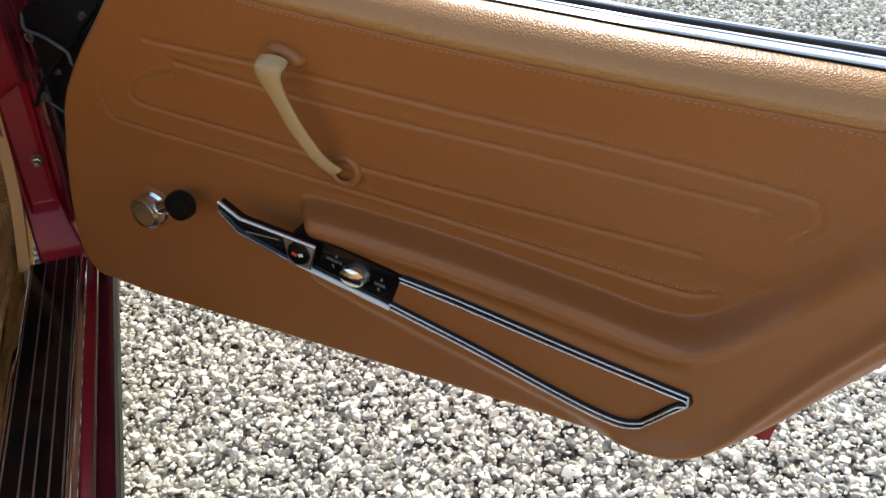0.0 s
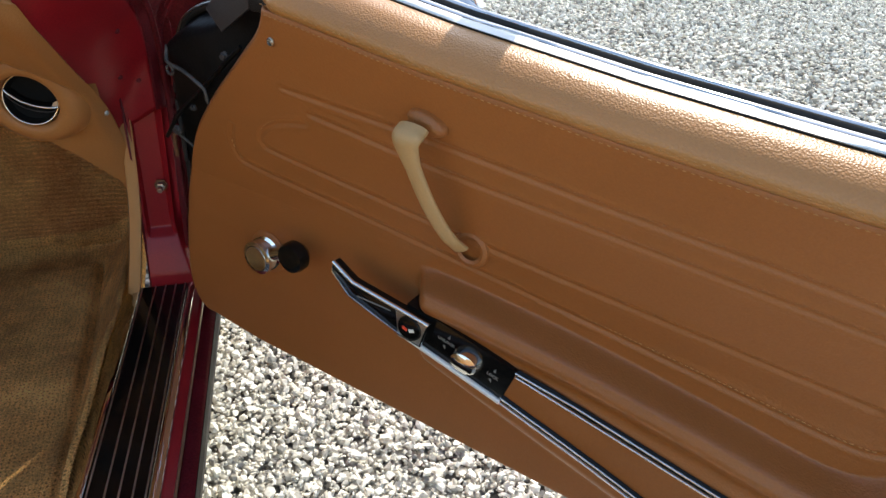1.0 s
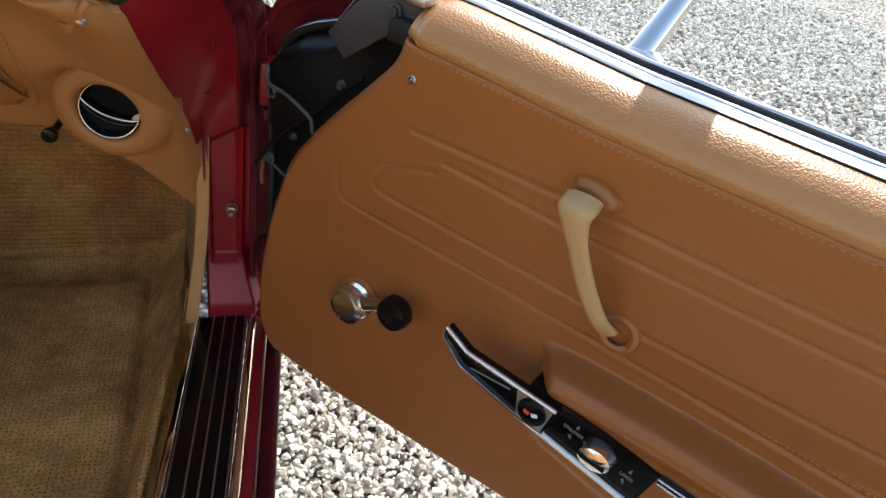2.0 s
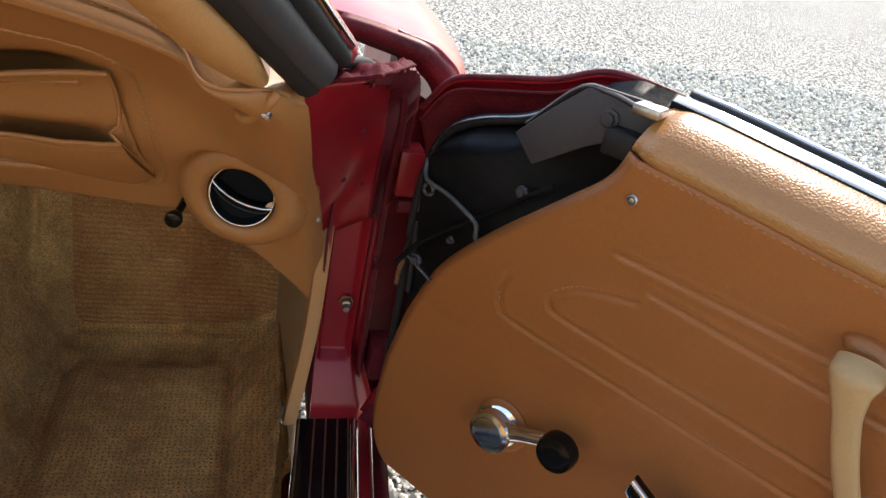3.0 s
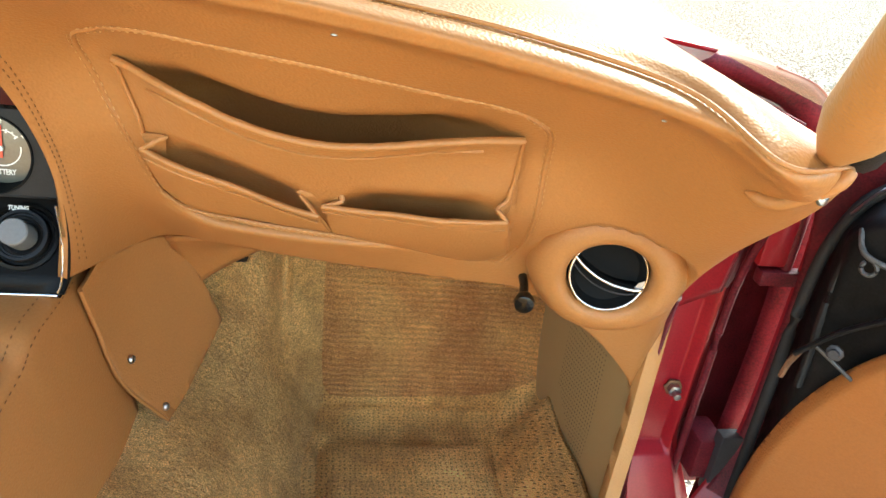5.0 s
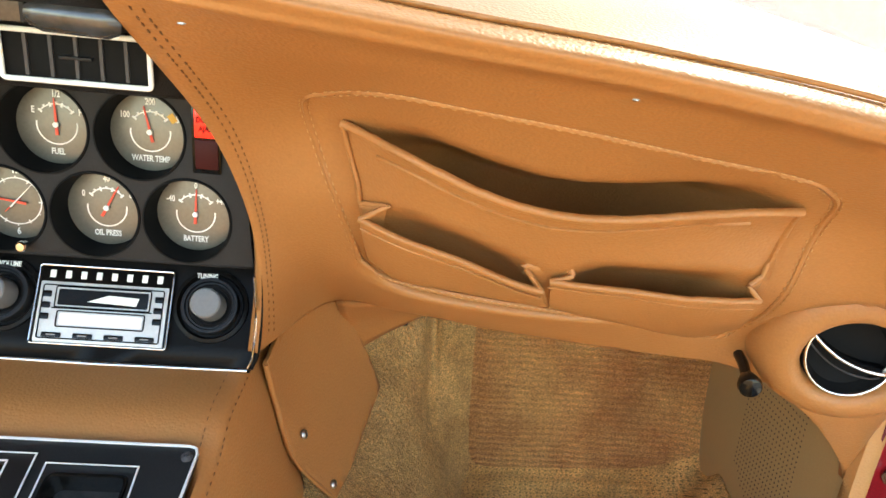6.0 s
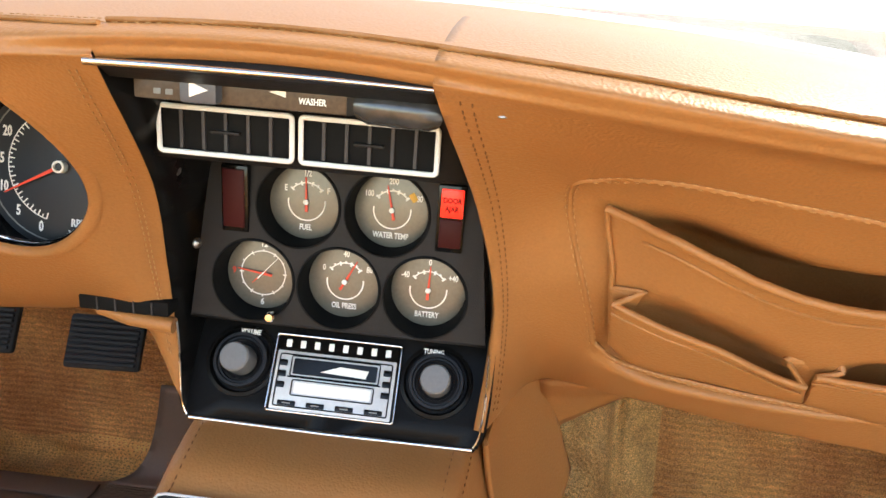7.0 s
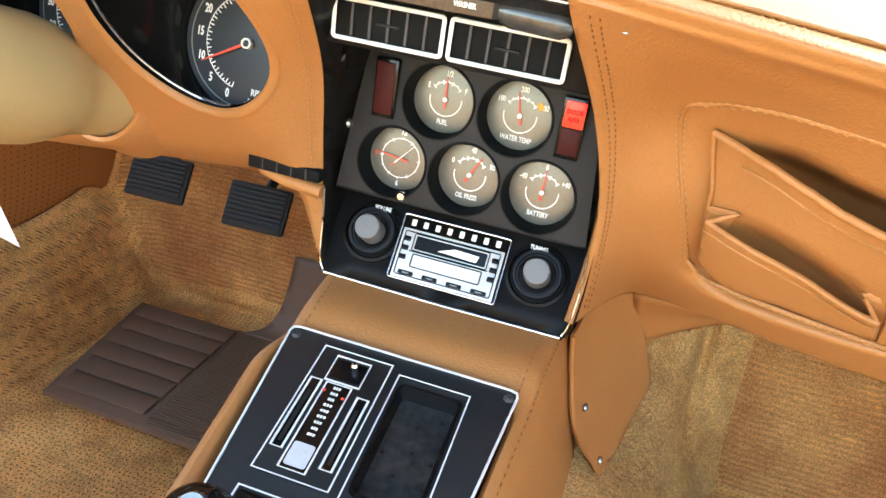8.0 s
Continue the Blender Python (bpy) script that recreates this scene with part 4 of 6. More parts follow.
def round_vent():
    v = thing("air_vent", "round black air vent with chrome rims at the dash end", "air vent", VENT)
    part("surround", lathe([(.080, -.034), (.073, -.010), (.066, .001), (.058, .0070), (.049, .0095), (.043, .0080), (.0395, .004), (.0382, -.001), (.0376, -.024)], 56), M_VINYL, v, "padded tan ring round the vent")
    part("socket", lathe([(.0380, -.018), (.0372, -.034), (0, -.038)], 40), M_VOID, v, "black vent socket")
    tip = pose(0, 0, -.003) @ pose(0, 0, 0, 0, 0, -19) @ pose(0, 0, 0, -17, 0, 0)
    ball = part("eyeball", lathe([(.0368, -.016), (.0366, -.003), (.0345, -.0012), (.030, -.010), (.018, -.0145), (0, -.016)], 48, tip), M_VOID, v, "black swivelling eyeball")
    part("rim", tube([tip @ Vector((.0355 * math.cos(a), .0355 * math.sin(a), .0004)) for a in np.linspace(0, 2 * math.pi, 65)[:-1]], .0013, 8, closed=True), M_CHROME, ball, "chrome outer rim")
    bow = [(-.0355, .003, .0012), (-.026, -.0010, .0040), (-.012, -.0045, .0055), (0, -.0055, .0058), (.012, -.0050, .0055), (.026, -.0025, .0040), (.0355, .001, .0012)]
    part("rim_bar", tube([tip @ Vector(p) for p in spline(bow, 30)], .0017, 8), M_CHROME, ball, "curved chrome bar")
    part("vane", sheet([[tip @ Vector((x, y, z)) for x, y, z in spline(bow, 20)], [tip @ Vector((x * .93, y + .001, z - .015)) for x, y, z in spline(bow, 20)]], .0012), M_VOID, ball, "black vane behind the bar")
    low = [(x * .90, y - .0085, z - .004) for x, y, z in bow]
    part("inner_ridge", tube([tip @ Vector(p) for p in spline(low, 24)], .0008, 6), M_GREYPLATE, ball, "dark ridge in the lower half")
    cheek = [(.0345, .001), (.0275, -.0005), (.0285, .0050), (.0330, .0095)]
    part("cheek", plate(cheek, .0010, 0, tip @ Matrix.Translation((0, 0, .0012))), M_STEEL, ball, "satin metal corner")


round_vent()

knob = thing("pull_knob", "black pull knob on a short rod under the dash", "knob", Matrix.Translation((.538, -.012, .650)))
part("rod", tube([(0, .02, .002), (-.005, -.02, -.001), (-.010, -.042, -.004)], .0045, 10), M_GLOSS, knob)
part("grip", lathe([(0, .008), (.004, .0085), (.009, .006), (.010, .001), (.007, -.008), (.005, -.012)], 24, facing((-.0105, -.046, -.004), (-.2, -.95, -.08))), M_GLOSS, knob)

# ---- centre stack: local x right, z up, -y to the seats ----
stack = thing("gauge_cluster", "black centre gauge cluster with five round dials", "gauge cluster")
SEAM = [(.083, -.205, .930), (.085, -.195, .914), (.107, -.105, .835), (.122, -.06, .76), (.126, -.042, .69), (.124, -.045, .64), (.116, -.047, .622)]
SEAM = spline(SEAM, 40)


LEAN = .12      # the gauge panel leans back


def cluster():
    for sx in (-1, 1):
        P = [[(sx * x, y + .001, z), (sx * (x - .003), y + .02, z), (sx * (min(x, .120) - .004), max(y + .10, .02), z)] for x, y, z in SEAM]
        part("side_wall", sheet(P, .002, flip=sx > 0), M_SATIN, stack, "black side wall of the recess")
        part("edge_chrome", tube([(sx * (x - .0028), y - .0035, z) for x, y, z in SEAM[24:37]], .0010, 6), M_CHROME, stack, "thin chrome edge")
    for z, y in ((.838, -.075), (.775, -.045)):
        screw(.0042, facing((-.1045, y, z), (1, -.3, 0)), stack)
    # gauge panel with round wells
    holes = [(-.0350, .804), (.0345, .804), (-.0685, .742), (0, .742), (.0685, .742)]
    m = Matrix(((1, 0, 0, 0), (0, 0, -1, -.030), (0, 1, 0, 0), (0, 0, 0, 1)))
    rings = [[(a + .0322 * math.cos(2 * math.pi * k / 56), b + .0322 * math.sin(2 * math.pi * k / 56)) for k in range(56)] for a, b in holes]
    g = bmesh.new()
    for ring in [[(-.119, .7075), (.119, .7075), (.103, .850), (-.103, .850)]] + rings:
        vs = [g.verts.new((a, b, 0)) for a, b in ring]
        for p, q in zip(vs, vs[1:] + vs[:1]):
            g.edges.new((p, q))
    bmesh.ops.triangle_fill(g, use_beauty=True, use_dissolve=False, edges=g.edges[:])
    wells = [f for f in g.faces if any(math.hypot(f.calc_center_median().x - a, f.calc_center_median().y - b) < .0316 for a, b in holes)]
    bmesh.ops.delete(g, geom=wells, context="FACES")
    g.normal_update()
    for f in g.faces:
        if f.normal.z < 0:
            f.normal_flip()
    rim = [e for e in g.edges if len(e.link_faces) == 1]
    lip = bmesh.ops.extrude_edge_only(g, edges=rim)
    for v in lip["geom"]:
        if isinstance(v, bmesh.types.BMVert):
            v.co.z -= .004
    g.transform(m)
    for v in g.verts:
        v.co.y += (v.co.z - .711) * LEAN
    part("gauge_panel", g, M_BLACK, stack, "grained black gauge panel", smooth=False)
    return holes


HOLES = cluster()


def ticks(r0, r1, a0, a1, count, w, m, parent, material, name="dial_ticks"):
    bm = bmesh.new()
    for k in range(count):
        a = radians(a0 + (a1 - a0) * k / max(count - 1, 1))
        long = r0 if k % 2 == 0 else r0 + (r1 - r0) * .45
        d, s = Vector((math.cos(a), math.sin(a), 0)), Vector((-math.sin(a), math.cos(a), 0)) * w
        z = Vector((0, 0, .0008))
        bm.faces.new([bm.verts.new(m @ v) for v in (d * long - s + z, d * r1 - s + z, d * r1 + s + z, d * long + s + z)])
    return tagged(part(name, bm, material, parent), kind="stuff")


def arc(r, a0, a1, w, m, parent, material, name="dial_arc"):
    bm = bmesh.new()
    n = 40
    ring = []
    for k in range(n + 1):
        a = radians(a0 + (a1 - a0) * k / n)
        ring.append([bm.verts.new(m @ Vector((math.cos(a) * q, math.sin(a) * q, .0004))) for q in (r - w, r + w)])
    for a, b in zip(ring, ring[1:]):
        bm.faces.new((a[0], a[1], b[1], b[0]))
    return part(name, bm, material, parent)


def needle(a, r0, r1, w, m, parent, material, lift=.002, name="needle"):
    d = Vector((math.cos(radians(a)), math.sin(radians(a)), 0))
    s = Vector((-d.y, d.x, 0)) * w
    bm = bmesh.new()
    top = [bm.verts.new(m @ v) for v in (-d * r0 - s + Vector((0, 0, lift)), d * r1 - s * .35 + Vector((0, 0, lift)), d * r1 + s * .35 + Vector((0, 0, lift)), -d * r0 + s + Vector((0, 0, lift)))]
    bm.faces.new(top)
    ex = bmesh.ops.extrude_face_region(bm, geom=bm.faces[:])
    off = m.to_3x3() @ Vector((0, 0, -.0006))
    for v in ex["geom"]:
        if isinstance(v, bmesh.types.BMVert):
            v.co += off
    bmesh.ops.recalc_face_normals(bm, faces=bm.faces[:])
    return part(name, bm, material, parent, smooth=False)


def gauge(x, z, kind):
    g = part("gauge", lathe([(.0338, -.0003), (.0334, .0010), (.0322, .0012), (.0315, -.0005), (.0308, -.027), (.0290, -.028)], 48, facing((x, -.0305 + (z - .711) * LEAN, z), (0, -1, LEAN))), M_VOID, stack, {"fuel": "round fuel gauge in a deep black well", "water": "round water temperature gauge", "oil": "round oil pressure gauge", "battery": "round battery gauge", "clock": "round clock with red hands"}[kind])
    m = facing((x, -.0305 + (z - .711) * LEAN, z), (0, -1, LEAN)) @ Matrix.Translation((0, 0, -.0255))
    part("dial", lathe([(.0306, -.002), (.0304, -.0006), (.0270, .0), (0, .0)], 48, m), M_DIAL, g, "olive grey dial")
    pr = M_PRINT
    if kind == "clock":
        arc(.0185, 0, 360, .0005, m, g, pr)
        ticks(.0165, .0200, 0, 330, 12, .0005, m, g, pr)
        for tx, a in (("12", 90), ("6", 270)):
            words(tx, .0075, m @ Matrix.Translation((.0245 * math.cos(radians(a)), .0245 * math.sin(radians(a)), .0003)), pr, g, squeeze=.8)
        words("9", .0075, m @ Matrix.Translation((-.0245, 0, .0003)), M_NEEDLE, g, squeeze=.8)
        needle(172, .008, .021, .0011, m, g, M_NEEDLE, .003, "hour_hand")
        needle(48, .006, .020, .0006, m, g, pr, .0035, "minute_hand")
        needle(225, .004, .012, .0008, m, g, M_NEEDLE, .0025, "second_hand")
        kn = facing((x + .0165, -.0295, .7155), (0, -1, LEAN))
        part("clock_knob", lathe([(0, .010), (.0030, .0098), (.0040, .0085), (.0040, .005), (.0025, .0045), (.0025, 0)], 16, kn), M_CHROME, g, "small chrome setting knob")
        return
    arc(.0150, 172, 368, .0006, m, g, pr)
    arc(.0155, 40, 140, .0006, m, g, pr)
    ticks(.0135, .0172, 40, 140, 7, .0008, m, g, pr)
    words({"fuel": "FUEL", "water": "WATER TEMP", "oil": "OIL PRESS", "battery": "BATTERY"}[kind], .0066, m @ Matrix.Translation((0, -.0208, .0003)), pr, g, squeeze=.72)
    for tx, a, r in {"fuel": (("E", 150, .020), ("1/2", 90, .0228), ("F", 30, .020)), "water": (("100", 148, .0225), ("200", 90, .0228), ("280", 28, .0228)),
                     "oil": (("0", 150, .0205), ("40", 90, .0228), ("80", 30, .0225)), "battery": (("-40", 150, .0225), ("0", 90, .0228), ("+40", 30, .0225))}[kind]:
        words(tx, .0070, m @ Matrix.Translation((r * math.cos(radians(a)), r * math.sin(radians(a)), .0003)), pr, g, squeeze=.72)
    if kind == "water":
        part("amber_mark", box(-.0035, .0035, -.0025, .0025, 0, .0003), M_AMBER, g, m=m @ pose(.0165, .0115, .0004, 0, 0, -55))
    needle({"fuel": 93, "water": 103, "oil": 62, "battery": 88}[kind], .008, .020, .0012, m, g, M_NEEDLE)
    part("needle_hub", lathe([(.0022, .0015), (.0022, .0035), (.0012, .0037), (0, .003)], 14, m), M_PRINT, g)


for (hx, hz), kd in zip(HOLES, ("fuel", "water", "clock", "oil", "battery")):
    gauge(hx, hz, kd)

for sx, nm in ((-1, "off"), (1, "on")):
    f = part("warning_lamp_frame", box(sx * .0835 - .0105, sx * .0835 + .0105, -.0235, -.014, .780, .833, .001), M_GLOSS, stack, "black warning lamp frame")
    if nm == "off":
        part("lens", box(-.0925, -.0755, -.0250, -.0225, .784, .830, .0008), M_DARKRED, f, "dark red unlit lens")
    else:
        part("lens", box(.0755, .0925, -.0250, -.0225, .808, .830, .0008), M_WARN, f, "lit red warning lens")
        part("lens", box(.0755, .0925, -.0250, -.0225, .784, .8065, .0008), M_DARKRED, f, "dark red unlit lens")
        words("DOOR", .0058, facing((.084, -.0257, .8215), (0, -1, 0)), M_DARKRED, f, squeeze=.8)
        words("AJAR", .0058, facing((.084, -.0257, .8150), (0, -1, 0)), M_DARKRED, f, squeeze=.8)


def upper_vents():
    # box that stands out above the dials
    P = [[(x, -.008, .850), (x, -.085, .8535), (x, -.113, .856), (x, -.119, .860), (x, -.122, .899), (x, -.135, .906), (x, -.190, .914), (x, -.2025, .9205), (x, -.1985, .9290), (x, -.180, .9370)] for x in np.linspace(-.096, .096, 9)]
    for row, k in zip(P, np.linspace(-1, 1, 9)):
        for i, p in enumerate(row):
            row[i] = (k * (.108, .104, .100, .100, .0925, .09, .084, .083, .083, .083)[i], p[1], p[2])
    part("vent_panel", sheet(P, .003, flip=False), M_BLACK, stack, "black vent and wiper switch panel")
    for cx in (-.0492, .0385):
        f = part("centre_vent", box(cx - .041, cx + .041, -.1245, -.119, .8640, .8910, .001), M_VOID, stack, "dark rectangular air vent")
        part("white_frame", tube([(a, -.1265, b) for a, b in rrect(.0822, .0275, .0022, 3, cx, .8774)], .0017, 8, closed=True, up=(0, 1, 0)), M_WHITEPL, f, "white rectangular outline")
        for k in range(5):
            x = cx - .0415 + .083 * (k + 1) / 6
            part("louvre", box(x - .0008, x + .0012, -.1262, -.121, .866, .8895), M_GREYPLATE, f)
        part("vent_tab", box(cx - .009, cx + .009, -.1275, -.124, .8765, .8785, .0005), M_BLACK, f)
    part("chrome_lip", tube(spline([(-.088, -.2050, .9225), (-.03, -.2068, .9235), (.03, -.2068, .9235), (.083, -.2050, .9225)], 24), list(np.linspace(.0022, .0009, 24)), 8), M_CHROME, stack, "chrome lip along the top of the cluster")
    w = part("wiper_switch", box(-.050, -.030, -.186, -.162, .9030, .9185, .002), M_SLIDE, stack, "blue grey wiper slide with a white arrow")
    part("arrow", plate([(-.0050, -.0040), (.0050, 0), (-.0050, .0040)], .0004, 0, facing((-.039, -.1866, .9105), (0, -1, 0.05))), M_PRINT, w)
    part("slide_plate", box(-.078, .037, -.178, -.160, .9025, .9175, .001), M_SWITCH, stack, "glossy switch plate, reflected dash brown in its colour")
    for k, (x, z, wd) in enumerate(((-.066, .9140, .010), (-.0585, .9070, .004), (-.0650, .9070, .004))):
        part("print_bar", plate(rrect(wd, .0030, .0004, 2), .0003, 0, facing((x, -.1784, z), (0, -1, .15))), M_PRINTDIM, stack)
    words("Push", .0044, facing((.017, -.1784, .9145), (0, -1, .15)), M_PRINTDIM, stack, squeeze=.95)
    words("WASHER", .0046, facing((.018, -.1784, .9080), (0, -1, .15)), M_PRINT, stack, squeeze=.78)
    part("arrow", plate([(.004, -.0022), (.004, .0022), (-.005, 0)], .0004, 0, facing((.000, -.1786, .9115), (0, -1, .15))), M_PRINT, stack)
    part("roller_bracket", plate([(.036, .9025), (.043, .9040), (.046, .9090), (.044, .9180), (.036, .9180)], .012, .001, Matrix(((1, 0, 0, 0), (0, 0, -1, -.1800), (0, 1, 0, 0), (0, 0, 0, 1)))), M_BLACK, stack, "black bracket beside the roller")
    part("rotary_switch", tube([(.044, -.180, .909), (.049, -.182, .909), (.079, -.182, .908), (.083, -.180, .908)], [.0075, .0092, .0092, .0075], 20), M_TRAY, stack, "black roller switch")



upper_vents()


M_KNOB = node_mat("grey_knob", (0.16, 0.152, 0.145), 0.35, spread=0.12)
M_RING = node_mat("dark_ring", (0.014, 0.013, 0.013), 0.35, spec=0.2, spread=0.1)


def radio():
    # fascia that leans back below the overhanging dials
    P = [[(k * .122, .012, .7040), (k * .124, .006, .695), (k * .125, -.010, .672), (k * .125, -.034, .638), (k * .121, -.047, .626)] for k in np.linspace(-1, 1, 9)]
    part("radio_fascia", sheet(P, .003, flip=True), M_SATIN, stack, "gloss black radio fascia")
    part("panel_ledge", sheet([[(k * .119, -.0305, .7070), (k * .119, .014, .7045)] for k in np.linspace(-1, 1, 5)], .002, flip=True), M_BLACK, stack, "underside of the gauge panel")
    part("chrome_strip", tube([(-.1165, -.0475, .6245), (0, -.0495, .6245), (.1165, -.0475, .6245)], .0021, 8), M_CHROME, stack, "chrome strip along the bottom")
    rd = thing("radio", "car radio with silver face and two black knobs", "radio")
    m = facing((-.002, -.0228, .6612), (0, -.814, .581))
    part("body", plate(rrect(.106, .0635, .002), .014, .001, m), M_GLOSS, rd, "black radio faceplate")
    part("face_frame", plate(rrect(.100, .0485, .001, 2, 0, -.0060), .002, .0005, m @ Matrix.Translation((0, 0, .0012))), M_SMOKE, rd, "silver radio face")
    lift = m @ Matrix.Translation((0, 0, .0016))
    for k in range(8):
        part("nameplate_mark", box(-.0023, .0023, -.0032, .0032, 0, .0008, .0004, 1), M_PRINT, rd, "white nameplate mark", m=lift @ Matrix.Translation((-.042 + k * .012, .0245, -.0014)))
    part("tuner_window", plate(rrect(.070, .013, .001, 2, 0, .006), .0006, 0, lift), M_GLOSS, rd, "dark tuner window")
    # a white plate stands in for the reflection on the tuner window
    part("tuner_reflection", plate([(-.012, -.003), (.026, -.0045), (.028, .002), (.004, .003)], .0005, 0, lift @ Matrix.Translation((0, .006, .0005))), M_PRINT, rd, "pale plate painted as a reflection in the tuner")
    part("tape_slot", plate(rrect(.064, .009, .001, 2, .0, -.0115), .0006, 0, lift), M_PRINT, rd, "pale cassette door")
    for w, h, cy in ((.094, .0425, -.0060), (.074, .0165, .006), (.068, .0125, -.0115)):
        part("face_line", tube([lift @ Vector((a, b, .0003)) for a, b in rrect(w, h, .0012, 2, 0, cy)], .00055, 6, closed=True), M_GLOSS, rd)
    part("body_edge", tube([m @ Vector((a, b, .0002)) for a, b in rrect(.1055, .0630, .002, 3)], .0009, 6, closed=True), M_CHROME, rd, "thin bright edge of the radio")
    part("slot_edge", plate(rrect(.078, .0012, .0004, 2, .0, -.003), .0006, 0, lift), M_GLOSS, rd)
    for k in range(4):
        part("button", plate(rrect(.015, .004, .0008, 2, -.036 + k * .024, -.0245), .0014, .0003, lift @ Matrix.Translation((0, 0, .0008))), M_GLOSS, rd)
        part("button_mark", plate(rrect(.007, .0012, .0003, 2, -.036 + k * .024, -.0245), .0002, 0, lift @ Matrix.Translation((0, 0, .0011))), M_PRINTDIM, rd)
    for sx in (-1, 1):
        for k in range(3):
            part("button", plate(rrect(.0065, .005, .0008, 2, sx * .0435, .008 - k * .009), .0012, .0003, lift @ Matrix.Translation((0, 0, .0007))), M_GLOSS, rd)
    for sx in (-1, 1):
        mk = facing((sx * .0820, -.0140, .6625), (0, -.814, .581))
        part("dish", lathe([(.0305, .0005), (.0300, .005), (.0270, .006), (.0255, .003), (.0245, .0)], 48, mk), M_SATIN, rd, "black dished surround")
        k = part("tone_ring", lathe([(.0232, 0), (.0230, .009), (.0222, .0105), (.0200, .0105), (.0192, .0080), (.0178, .0080), (.0172, .0060), (.0150, .0050), (.0145, .001), (.0120, .0005)], 48, mk), M_RING, rd, "dark grey tone ring")
        part("knob", lathe([(.0125, .004), (.0120, .026), (.0108, .0272), (0, .0272)], 36, mk), M_KNOB, k, "grey cylindrical knob")
        words("VOLUME" if sx < 0 else "TUNING", .0058, facing((sx * .0775, -.0072, .6868), (0, -.814, .581)), M_PRINT, rd, squeeze=.75)


radio()

# ---- console ----
console = thing("centre_console", "tan vinyl centre console between the footwells", "console")


def console_body():
    Y = np.array([-.02, .045, .085, .105, .122, .150, .25, .40, .70])
    ZT = [.626, .6220, .6190, .6140, .6035, .5940, .5655, .522, .44]
    W = [.118, .116, .113, .112, .111, .109, .103, .097, .094]
    WB = [.168, .164, .160, .158, .156, .154, .150, .15, .15]
    C = []
    for d in np.linspace(-.02, .70, 90):
        y, zt, w, wb = -d, curve_at(d, Y, ZT), curve_at(d, Y, W), curve_at(d, Y, WB)
        sec = [(wb + .02, y, .25), (wb, y, .40), (w + .014, y, zt - .06), (w + .003, y, zt - .013), (w - .010, y, zt + .001), (w - .040, y, zt + .003), (0, y, zt + .003)]
        half = spline(sec, 41)
        row = np.concatenate([half * (-1, 1, 1), half[::-1][1:]])
        sunk = .045 * smoothstep(.135, .142, d) * smoothstep(w - .010, w - .016, np.abs(row[:, 0]))
        row[:, 2] -= sunk
        side = smoothstep(-.080, -.094, row[:, 0])
        row[:, 2] += smoothstep(.11, .18, d) * (.013 * side + .004 * smoothstep(.080, .094, row[:, 0]))
        row[:, 0] -= .014 * smoothstep(.10, .17, d) * side
        C.append(row)
    P = np.array(C)
    part("console_cover", sheet(P, .004), M_VINYL, console, "smooth tan vinyl console cover")
    for q, out in ((52, 1), (58, 1), (28, -1), (22, -1)):
        part("stitching", stitches([Vector(P[i, q]) + Vector((.0008 * out, 0, .0008)) for i in range(4, 90)], .0055, .0006), M_THREADDARK, console, "stitching along the console edge")


console_body()


